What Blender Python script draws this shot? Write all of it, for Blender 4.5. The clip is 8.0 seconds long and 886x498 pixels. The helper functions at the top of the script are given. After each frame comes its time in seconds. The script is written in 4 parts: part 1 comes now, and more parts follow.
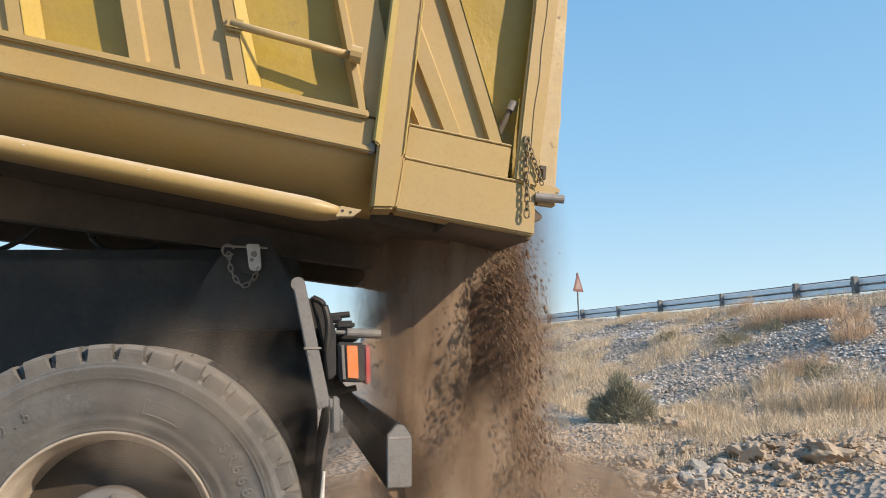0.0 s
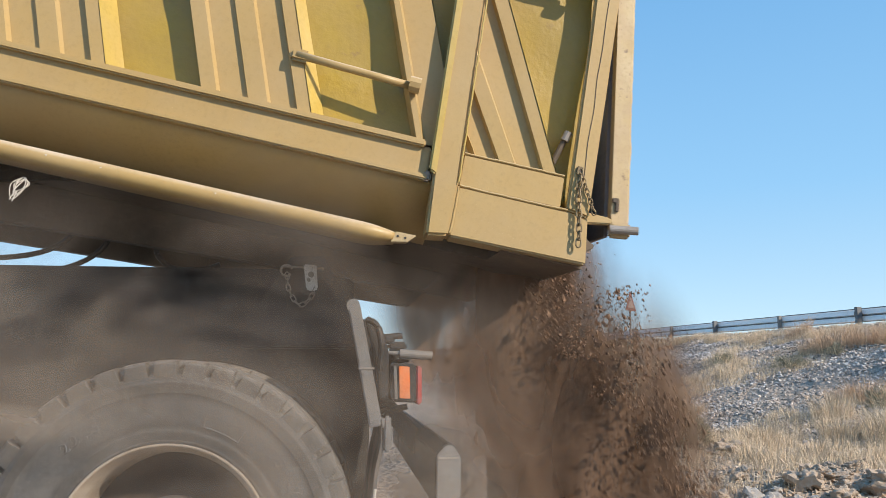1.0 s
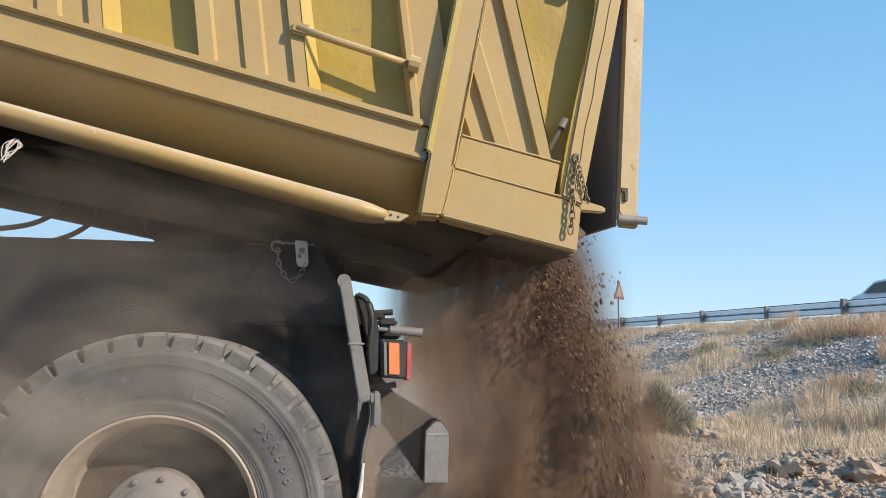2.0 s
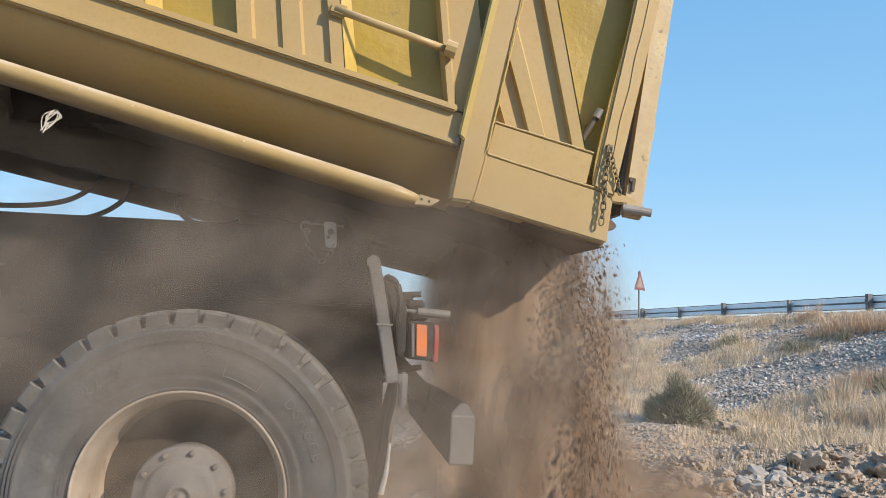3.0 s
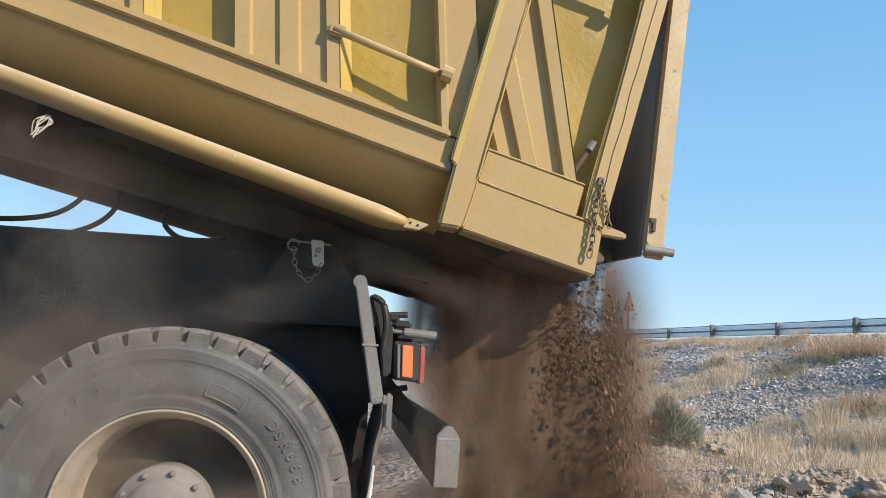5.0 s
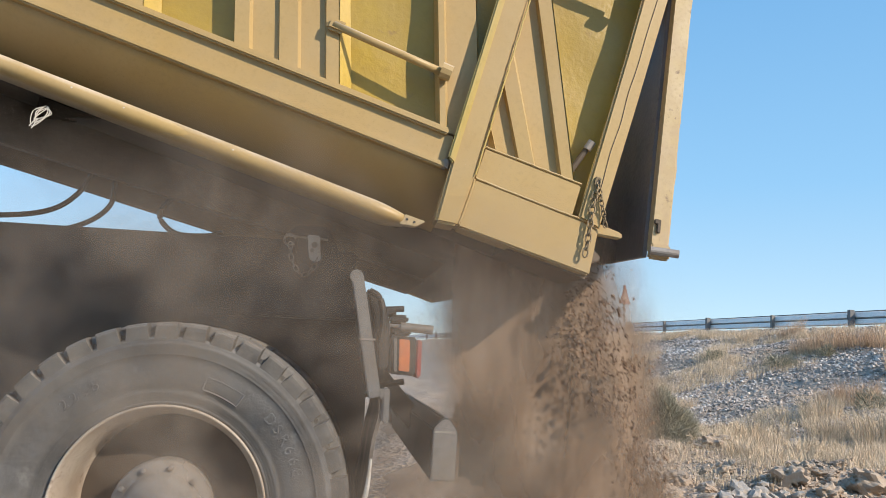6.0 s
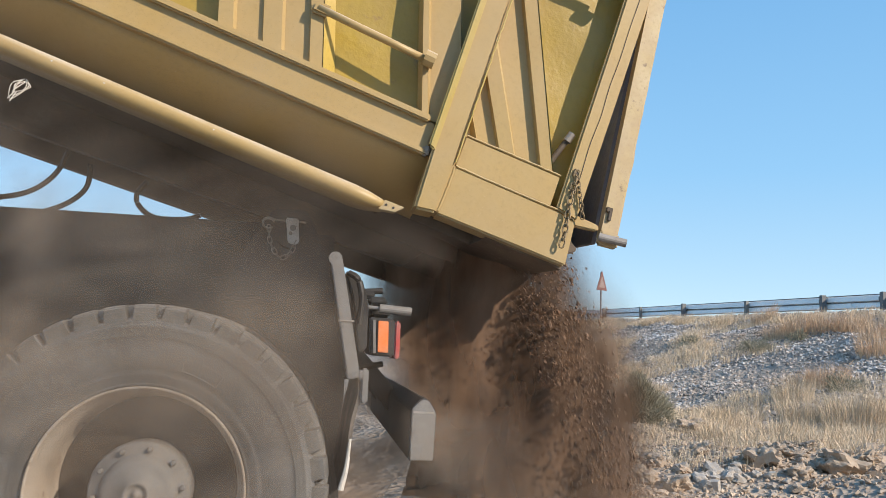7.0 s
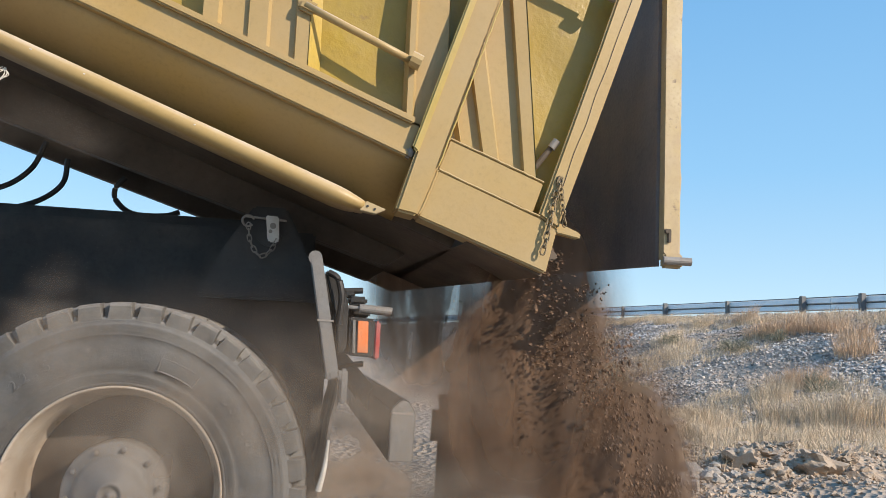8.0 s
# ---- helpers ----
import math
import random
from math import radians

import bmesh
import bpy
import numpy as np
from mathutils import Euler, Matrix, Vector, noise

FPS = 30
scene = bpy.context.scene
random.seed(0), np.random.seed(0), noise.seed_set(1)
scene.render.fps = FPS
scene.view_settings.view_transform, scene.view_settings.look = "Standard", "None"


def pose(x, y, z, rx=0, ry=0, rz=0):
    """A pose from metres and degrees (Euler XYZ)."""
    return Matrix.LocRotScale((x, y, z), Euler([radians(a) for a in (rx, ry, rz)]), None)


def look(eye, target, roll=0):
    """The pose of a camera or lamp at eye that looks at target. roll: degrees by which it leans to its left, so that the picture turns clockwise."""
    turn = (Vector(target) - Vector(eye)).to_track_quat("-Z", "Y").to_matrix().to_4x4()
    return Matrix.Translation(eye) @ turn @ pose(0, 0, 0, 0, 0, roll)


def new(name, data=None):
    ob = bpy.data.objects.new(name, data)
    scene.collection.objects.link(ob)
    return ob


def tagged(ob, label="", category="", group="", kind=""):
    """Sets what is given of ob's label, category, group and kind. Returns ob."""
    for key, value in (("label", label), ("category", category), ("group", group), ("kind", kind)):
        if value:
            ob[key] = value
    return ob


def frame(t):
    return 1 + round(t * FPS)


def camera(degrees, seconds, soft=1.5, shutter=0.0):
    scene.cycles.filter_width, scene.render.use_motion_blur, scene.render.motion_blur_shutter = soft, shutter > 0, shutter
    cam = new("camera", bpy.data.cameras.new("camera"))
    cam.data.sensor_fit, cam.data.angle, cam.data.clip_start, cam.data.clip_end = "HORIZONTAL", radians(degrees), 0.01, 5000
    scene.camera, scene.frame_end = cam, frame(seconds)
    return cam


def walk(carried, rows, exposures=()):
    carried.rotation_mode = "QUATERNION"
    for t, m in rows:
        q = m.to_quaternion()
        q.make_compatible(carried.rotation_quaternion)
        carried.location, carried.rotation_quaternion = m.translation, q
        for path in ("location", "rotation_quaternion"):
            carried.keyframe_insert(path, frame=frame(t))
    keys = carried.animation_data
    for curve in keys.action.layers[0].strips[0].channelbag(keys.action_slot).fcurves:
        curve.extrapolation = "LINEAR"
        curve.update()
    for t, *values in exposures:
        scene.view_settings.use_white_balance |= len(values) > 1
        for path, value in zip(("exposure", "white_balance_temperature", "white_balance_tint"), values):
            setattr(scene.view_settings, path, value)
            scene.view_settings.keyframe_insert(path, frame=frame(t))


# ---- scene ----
cam = camera(59.4, 8.0, soft=0.75, shutter=0.12)
PATH = [
    (0.0, pose(0.521, -2.320, 1.020, 97.73, 1.38, -10.58)),
    (0.1, pose(0.520, -2.324, 1.021, 98.22, 1.56, -9.24)),
    (0.3, pose(0.519, -2.333, 1.024, 98.88, 1.91, -6.97)),
    (0.5, pose(0.517, -2.341, 1.026, 98.74, 2.27, -6.16)),
    (0.7, pose(0.514, -2.355, 1.032, 98.48, 1.36, -5.49)),
    (0.9, pose(0.511, -2.369, 1.037, 98.88, 0.45, -5.90)),
    (1.0, pose(0.509, -2.376, 1.040, 98.91, 0.00, -6.98)),
    (1.5, pose(0.512, -2.374, 1.028, 98.56, -0.40, -8.32)),
    (3.0, pose(0.475, -2.368, 0.996, 96.95, -2.08, -6.55)),
    (3.5, pose(0.472, -2.368, 1.003, 97.53, -2.49, -7.24)),
    (4.0, pose(0.492, -2.362, 1.006, 98.53, -1.91, -7.63)),
    (4.5, pose(0.486, -2.357, 1.008, 98.44, -2.87, -7.32)),
    (6.0, pose(0.483, -2.368, 1.006, 97.87, -2.53, -7.62)),
    (6.5, pose(0.477, -2.368, 1.001, 97.57, -2.90, -8.69)),
    (7.0, pose(0.481, -2.384, 0.988, 96.99, -2.28, -9.21)),
    (7.5, pose(0.482, -2.370, 0.992, 96.47, -2.39, -9.20)),
    (8.0, pose(0.492, -2.371, 0.998, 96.87, -2.68, -10.45)),
]
walk(cam, PATH, [(0.0, 0.80, 7050, 11), (0.5, 0.80, 6800, 10), (1.0, 0.80, 6600, 10), (8.0, 0.80, 6600, 10)])

# ---- world, sun, exposure ----
SUN_TO = Vector((0.65, -0.59, 0.50)).normalized()
world = bpy.data.worlds.new("world")
scene.world = world
world.use_nodes = True
wn = world.node_tree
sky = wn.nodes.new("ShaderNodeTexSky")
sky.sky_type = "NISHITA"
sky.sun_disc = False
sky.sun_elevation = math.asin(SUN_TO.z)
sky.sun_rotation = math.atan2(SUN_TO.x, SUN_TO.y)
sky.altitude = 1400
sky.dust_density = 0.25
sky.ozone_density = 1.3
wn.nodes["Background"].inputs["Strength"].default_value = 0.15
# pale haze low down, deeper blue above
view_dir = wn.nodes.new("ShaderNodeTexCoord")
split = wn.nodes.new("ShaderNodeSeparateXYZ")
wn.links.new(view_dir.outputs["Generated"], split.inputs[0])
haze = wn.nodes.new("ShaderNodeValToRGB")
haze.color_ramp.elements[0].position = 0.0
haze.color_ramp.elements[0].color = (2.05, 2.90, 3.50, 1)
haze.color_ramp.elements[1].position = 0.55
haze.color_ramp.elements[1].color = (0.55, 1.65, 3.20, 1)
middle = haze.color_ramp.elements.new(0.22)
middle.color = (1.10, 2.32, 3.60, 1)
wn.links.new(split.outputs["Z"], haze.inputs[0])
haze_mix = wn.nodes.new("ShaderNodeMix")
haze_mix.data_type = "RGBA"
haze_mix.inputs[0].default_value = 0.85
wn.links.new(sky.outputs[0], haze_mix.inputs[6])
wn.links.new(haze.outputs[0], haze_mix.inputs[7])
wn.links.new(haze_mix.outputs[2], wn.nodes["Background"].inputs["Color"])
sun = new("sun", bpy.data.lights.new("sun", "SUN"))
sun.data.energy = 3.5
sun.data.angle = radians(0.55)
sun.data.color = (1.0, 0.875, 0.73)
sun.matrix_world = look(tuple(SUN_TO * 50), (0, 0, 0))


# ---- materials ----
def mat(name, a, b, rough=0.6, metal=0.0, scale=6.0, fine=60.0, bump=0.15, dust=None, dust_amount=0.0, spot=None, island=0.0, contrast=(0.35, 0.65), sunlit_dust=None):
    """Two base colours mixed by noise, a fine grain, dust over it by a coarse noise, dust with a painted-in highlight
    on upward faces, bump.
    """
    m = bpy.data.materials.new(name)
    m.use_nodes = True
    nt = m.node_tree
    bs = nt.nodes["Principled BSDF"]
    tc = nt.nodes.new("ShaderNodeTexCoord")

    def noise_node(s, detail=6.0, rough_=0.6):
        n = nt.nodes.new("ShaderNodeTexNoise")
        n.inputs["Scale"].default_value = s
        n.inputs["Detail"].default_value = detail
        n.inputs["Roughness"].default_value = rough_
        nt.links.new(tc.outputs["Object"], n.inputs["Vector"])
        return n

    def ramp(src, lo, hi):
        r = nt.nodes.new("ShaderNodeMapRange")
        r.inputs["From Min"].default_value = lo
        r.inputs["From Max"].default_value = hi
        nt.links.new(src, r.inputs["Value"])
        return r.outputs[0]

    def mix(fac, c1, c2):
        x = nt.nodes.new("ShaderNodeMix")
        x.data_type = "RGBA"
        for sock, val in ((x.inputs[0], fac), (x.inputs[6], c1), (x.inputs[7], c2)):
            if isinstance(val, (int, float)):
                sock.default_value = val
            elif isinstance(val, tuple):
                sock.default_value = (*val, 1)
            else:
                nt.links.new(val, sock)
        return x.outputs[2]

    n1, n2 = noise_node(scale), noise_node(fine, 4.0)
    col = mix(ramp(n1.outputs["Fac"], *contrast), a, b)
    dark = tuple(c * 0.72 for c in a)
    col = mix(ramp(n2.outputs["Fac"], 0.5, 0.9), col, dark)
    if spot:
        n4 = noise_node(scale * 3.1, 8.0, 0.7)
        col = mix(ramp(n4.outputs["Fac"], 0.60, 0.68), col, spot)
    if dust:
        n3 = noise_node(scale * 0.6, 8.0, 0.65)
        lo = 0.75 - dust_amount * 0.6
        col = mix(ramp(n3.outputs["Fac"], lo - 0.18, lo + 0.22), col, dust)
    # Upward faces turn paler: lying dust plus a top highlight in its colour.
    if sunlit_dust:
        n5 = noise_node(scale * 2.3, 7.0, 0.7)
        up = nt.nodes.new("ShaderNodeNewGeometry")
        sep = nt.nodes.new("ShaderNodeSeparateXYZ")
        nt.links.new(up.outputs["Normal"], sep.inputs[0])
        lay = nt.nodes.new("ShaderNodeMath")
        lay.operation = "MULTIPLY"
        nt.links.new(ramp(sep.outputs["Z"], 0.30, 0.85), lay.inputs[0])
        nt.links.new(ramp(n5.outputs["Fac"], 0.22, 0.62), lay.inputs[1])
        col = mix(lay.outputs[0], col, sunlit_dust)
    if island:
        g = nt.nodes.new("ShaderNodeNewGeometry")
        hv = nt.nodes.new("ShaderNodeHueSaturation")
        nt.links.new(ramp(g.outputs["Random Per Island"], -1 / island + 0.5 + 0.0, 1 / island + 0.5), hv.inputs["Value"])
        hv.inputs["Value"].default_value = 1.0
        mr = hv.inputs["Value"].links[0].from_node
        mr.inputs["From Min"].default_value, mr.inputs["From Max"].default_value = 0, 1
        mr.inputs["To Min"].default_value, mr.inputs["To Max"].default_value = 1 - island, 1 + island
        nt.links.new(col, hv.inputs["Color"])
        col = hv.outputs[0]
    nt.links.new(col, bs.inputs["Base Color"])
    nt.links.new(ramp(n2.outputs["Fac"], -0.6, 1.6), bs.inputs["Roughness"])
    rr = bs.inputs["Roughness"].links[0].from_node
    rr.inputs["To Min"].default_value, rr.inputs["To Max"].default_value = max(0.05, rough - 0.18), min(1, rough + 0.18)
    bs.inputs["Metallic"].default_value = metal
    if bump:
        add = nt.nodes.new("ShaderNodeMath")
        add.operation = "ADD"
        nt.links.new(n1.outputs["Fac"], add.inputs[0])
        nt.links.new(n2.outputs["Fac"], add.inputs[1])
        bp = nt.nodes.new("ShaderNodeBump")
        bp.inputs["Strength"].default_value = bump
        bp.inputs["Distance"].default_value = 0.01
        nt.links.new(add.outputs[0], bp.inputs["Height"])
        nt.links.new(bp.outputs[0], bs.inputs["Normal"])
    return m


def dust_mat(name, colour, dark, density, lo, hi, scale=2.6, soft=1.0, tall=1.0):
    """Airborne dust: thin, uneven, fading to nothing at the rim of the puff it is on."""
    m = bpy.data.materials.new(name)
    m.use_nodes = True
    nt = m.node_tree
    nt.nodes.remove(nt.nodes["Principled BSDF"])
    out = nt.nodes["Material Output"]
    tc = nt.nodes.new("ShaderNodeTexCoord")
    gr = nt.nodes.new("ShaderNodeTexGradient")
    gr.gradient_type = "SPHERICAL"
    nt.links.new(tc.outputs["Object"], gr.inputs["Vector"])
    info = nt.nodes.new("ShaderNodeObjectInfo")
    off = nt.nodes.new("ShaderNodeVectorMath")
    off.operation = "MULTIPLY_ADD"
    off.inputs[1].default_value = (37, 53, 71)
    nt.links.new(info.outputs["Random"], off.inputs[0])
    squash = nt.nodes.new("ShaderNodeVectorMath")
    squash.operation = "MULTIPLY"
    squash.inputs[1].default_value = (1, 1, tall)
    nt.links.new(tc.outputs["Object"], squash.inputs[0])
    nt.links.new(squash.outputs[0], off.inputs[2])
    n = nt.nodes.new("ShaderNodeTexNoise")
    n.inputs["Scale"].default_value = scale
    n.inputs["Detail"].default_value = 4
    n.inputs["Roughness"].default_value = 0.55
    n.inputs["Distortion"].default_value = 0.6
    nt.links.new(off.outputs[0], n.inputs["Vector"])
    mr = nt.nodes.new("ShaderNodeMapRange")
    mr.inputs["From Min"].default_value, mr.inputs["From Max"].default_value = lo, hi
    mr.interpolation_type = "SMOOTHSTEP"
    nt.links.new(n.outputs["Fac"], mr.inputs["Value"])
    fall = nt.nodes.new("ShaderNodeMapRange")
    fall.inputs["From Min"].default_value, fall.inputs["From Max"].default_value = 0.0, soft
    fall.interpolation_type = "SMOOTHSTEP"
    nt.links.new(gr.outputs["Fac"], fall.inputs["Value"])
    mul = nt.nodes.new("ShaderNodeMath")
    mul.operation = "MULTIPLY"
    nt.links.new(mr.outputs[0], mul.inputs[0])
    nt.links.new(fall.outputs[0], mul.inputs[1])
    mul2 = nt.nodes.new("ShaderNodeMath")
    mul2.operation = "MULTIPLY"
    mul2.inputs[1].default_value = density
    nt.links.new(mul.outputs[0], mul2.inputs[0])
    tr = nt.nodes.new("ShaderNodeBsdfTransparent")
    df = nt.nodes.new("ShaderNodeBsdfDiffuse")
    tl = nt.nodes.new("ShaderNodeBsdfTranslucent")
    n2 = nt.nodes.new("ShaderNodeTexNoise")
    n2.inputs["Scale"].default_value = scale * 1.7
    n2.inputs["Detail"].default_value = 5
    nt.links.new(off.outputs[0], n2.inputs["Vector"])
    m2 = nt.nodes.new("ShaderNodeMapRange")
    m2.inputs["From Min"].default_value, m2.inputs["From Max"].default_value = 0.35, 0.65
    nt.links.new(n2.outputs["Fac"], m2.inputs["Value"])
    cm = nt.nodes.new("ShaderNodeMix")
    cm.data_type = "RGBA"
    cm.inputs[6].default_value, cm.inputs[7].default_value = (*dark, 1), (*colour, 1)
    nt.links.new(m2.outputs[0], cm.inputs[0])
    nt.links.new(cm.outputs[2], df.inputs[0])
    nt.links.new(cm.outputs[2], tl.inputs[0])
    half = nt.nodes.new("ShaderNodeMixShader")
    half.inputs[0].default_value = 0.4
    nt.links.new(df.outputs[0], half.inputs[1])
    nt.links.new(tl.outputs[0], half.inputs[2])
    mx = nt.nodes.new("ShaderNodeMixShader")
    nt.links.new(mul2.outputs[0], mx.inputs[0])
    nt.links.new(tr.outputs[0], mx.inputs[1])
    nt.links.new(half.outputs[0], mx.inputs[2])
    nt.links.new(mx.outputs[0], out.inputs["Surface"])
    return m


DUST = (0.42, 0.33, 0.24)
M_TAN = mat("tan_paint", (0.40, 0.266, 0.086), (0.36, 0.24, 0.09), 0.48, 0, 3, 70, 0.04, (0.385, 0.28, 0.14), 0.38, sunlit_dust=(0.56, 0.47, 0.36))
# Yellow paint, brightened for edges and flanks turned to the sun.
M_EDGE = mat("sunlit_yellow_paint", (0.46, 0.33, 0.075), (0.42, 0.30, 0.085), 0.42, 0, 5, 60, 0.06, (0.46, 0.35, 0.16), 0.25)
M_YEL = mat("yellow_paint", (0.37, 0.255, 0.022), (0.31, 0.208, 0.03), 0.42, 0, 4, 40, 0.2, (0.31, 0.215, 0.062), 0.46, spot=(0.22, 0.135, 0.04))
M_GATE_OUT = mat("worn_yellow_paint", (0.44, 0.33, 0.15), (0.50, 0.40, 0.24), 0.6, 0, 9, 80, 0.06, (0.36, 0.26, 0.16), 0.40, spot=(0.13, 0.085, 0.05))
M_GATE_IN = mat("scoured_steel", (0.115, 0.105, 0.112), (0.15, 0.135, 0.135), 0.55, 0.2, 5, 60, 0.15, (0.22, 0.17, 0.14), 0.3)
M_BLACK = mat("chassis_black", (0.016, 0.015, 0.0145), (0.028, 0.026, 0.024), 0.6, 0, 5, 50, 0.1, (0.075, 0.06, 0.05), 0.25)
# Dark brown for the underbody, latch parts and post seam.
M_UNDER = mat("dark_brown_underbody", (0.05, 0.038, 0.027), (0.08, 0.06, 0.042), 0.75, 0, 4, 40, 0.2, (0.15, 0.11, 0.078), 0.35)
M_RUBBER = mat("dusty_rubber", (0.060, 0.058, 0.057), (0.080, 0.077, 0.074), 0.8, 0, 5, 90, 0.15, (0.175, 0.168, 0.16), 0.36, spot=(0.12, 0.117, 0.113), sunlit_dust=(0.20, 0.19, 0.178))
M_TREAD = mat("tread_rubber", (0.062, 0.060, 0.058), (0.088, 0.085, 0.081), 0.9, 0, 12, 90, 0.2, (0.16, 0.147, 0.132), 0.4, sunlit_dust=(0.22, 0.20, 0.18))
M_FLAP = mat("flap_rubber", (0.03, 0.03, 0.03), (0.06, 0.055, 0.05), 0.8, 0, 6, 60, 0.1, (0.20, 0.165, 0.135), 0.3)
M_RIM = mat("rim_paint", (0.50, 0.43, 0.35), (0.40, 0.33, 0.26), 0.6, 0, 6, 60, 0.1, (0.30, 0.23, 0.17), 0.3, spot=(0.14, 0.09, 0.06))
# The shade deep in the rim is put into this dark colour.
M_DISC = mat("shaded_disc_paint", (0.045, 0.034, 0.025), (0.06, 0.045, 0.033), 0.75, 0, 6, 60, 0.1, (0.11, 0.085, 0.065), 0.35)
M_HUB = mat("hub_paint", (0.16, 0.15, 0.14), (0.20, 0.185, 0.17), 0.7, 0, 7, 60, 0.1, (0.25, 0.215, 0.185), 0.4)
M_GALV = mat("weathered_galvanised", (0.16, 0.16, 0.16), (0.23, 0.225, 0.22), 0.6, 0.2, 9, 80, 0.15, (0.21, 0.18, 0.15), 0.4, spot=(0.09, 0.085, 0.08))
M_STEEL = mat("dull_steel", (0.30, 0.27, 0.24), (0.38, 0.35, 0.32), 0.5, 0.3, 12, 90, 0.1, (0.22, 0.17, 0.13), 0.35)
M_CHAIN = mat("rusty_chain", (0.32, 0.245, 0.14), (0.20, 0.145, 0.085), 0.7, 0.3, 30, 120, 0.2)
M_TAG = mat("white_tag", (0.72, 0.70, 0.66), (0.62, 0.59, 0.54), 0.5, 0, 20, 120, 0.05, (0.42, 0.36, 0.30), 0.2)
M_ORANGE = mat("orange_lens", (0.85, 0.20, 0.04), (0.75, 0.22, 0.07), 0.35, 0, 14, 150, 0.05, (0.55, 0.30, 0.18), 0.25)
M_RED = mat("red_lens", (0.45, 0.06, 0.05), (0.36, 0.07, 0.06), 0.35, 0, 14, 150, 0.05, (0.38, 0.20, 0.17), 0.3)
M_HOSE = mat("hose_rubber", (0.02, 0.02, 0.02), (0.03, 0.03, 0.03), 0.5, 0, 9, 60, 0.05)
M_CORD = mat("white_cord", (0.62, 0.58, 0.52), (0.5, 0.46, 0.4), 0.8, 0, 30, 150, 0.1)
M_SOIL = mat("falling_earth", (0.13, 0.075, 0.045), (0.19, 0.115, 0.07), 0.95, 0, 8, 120, 0.3, island=0.35)
M_STONE = mat("pale_rubble", (0.40, 0.325, 0.25), (0.50, 0.43, 0.355), 0.9, 0, 6, 60, 0.4, (0.42, 0.29, 0.19), 0.4, island=0.25)
M_GREYSTONE = mat("grey_gravel", (0.34, 0.33, 0.33), (0.50, 0.485, 0.47), 0.9, 0, 0.8, 60, 0.3, (0.35, 0.27, 0.205), 0.42, island=0.55)
M_PALESTONE = mat("pale_grey_stone", (0.33, 0.31, 0.29), (0.43, 0.41, 0.385), 0.9, 0, 5, 50, 0.4, (0.42, 0.34, 0.26), 0.42)
M_GRASS = mat("dry_grass", (0.56, 0.43, 0.29), (0.68, 0.55, 0.40), 0.85, 0, 2, 30, 0, island=0.35)
M_RUST_GRASS = mat("russet_grass", (0.54, 0.36, 0.23), (0.62, 0.45, 0.30), 0.85, 0, 2, 30, 0, island=0.35)
M_BUSH = mat("grey_green_scrub", (0.22, 0.205, 0.14), (0.32, 0.29, 0.21), 0.85, 0, 3, 30, 0, island=0.4)
M_RAIL = mat("guardrail_zinc", (0.88, 0.88, 0.87), (0.95, 0.94, 0.92), 0.5, 0.0, 3, 40, 0.0)
M_POST = mat("guardrail_post_zinc", (0.12, 0.12, 0.125), (0.17, 0.17, 0.17), 0.6, 0.1, 4, 40, 0.05)
M_ASPHALT = mat("asphalt", (0.05, 0.05, 0.05), (0.07, 0.068, 0.065), 0.9, 0, 3, 200, 0.3)
M_SIGNBACK = mat("sign_face", (0.20, 0.075, 0.065), (0.17, 0.085, 0.075), 0.6, 0, 8, 40, 0)
M_SIGNIN = mat("sign_centre", (0.30, 0.22, 0.20), (0.26, 0.20, 0.18), 0.6, 0, 8, 40, 0)
M_CARPAINT = mat("white_car_paint", (0.75, 0.76, 0.78), (0.72, 0.73, 0.75), 0.25, 0, 2, 30, 0)
M_CARGLASS = mat("dark_car_glass", (0.05, 0.06, 0.07), (0.06, 0.07, 0.08), 0.1, 0, 2, 30, 0)
# Darkened for the shade inside the curtain, put into the dust colour.
M_SHADEDUST = dust_mat("falling_dust", (0.24, 0.155, 0.105), (0.13, 0.082, 0.054), 0.97, 0.06, 0.52, 2.0, 0.55, 0.4)
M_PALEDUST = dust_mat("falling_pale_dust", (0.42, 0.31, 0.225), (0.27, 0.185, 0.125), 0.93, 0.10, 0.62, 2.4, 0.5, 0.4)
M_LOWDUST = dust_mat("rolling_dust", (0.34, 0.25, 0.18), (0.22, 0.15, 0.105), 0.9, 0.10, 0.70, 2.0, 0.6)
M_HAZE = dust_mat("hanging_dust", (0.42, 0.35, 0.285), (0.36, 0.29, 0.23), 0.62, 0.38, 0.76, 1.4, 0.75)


# ---- mesh helpers ----
def link_mesh(name, bm, material, parent=None, label="", smooth=False):
    me = bpy.data.meshes.new(name)
    bmesh.ops.recalc_face_normals(bm, faces=bm.faces[:])
    bm.to_mesh(me)
    bm.free()
    for mm in material if isinstance(material, (list, tuple)) else (material,):
        me.materials.append(mm)
    if smooth:
        for p in me.polygons:
            p.use_smooth = True
    ob = new(name, me)
    if parent:
        ob.parent = parent
    if label:
        tagged(ob, label)
    return ob


part = link_mesh


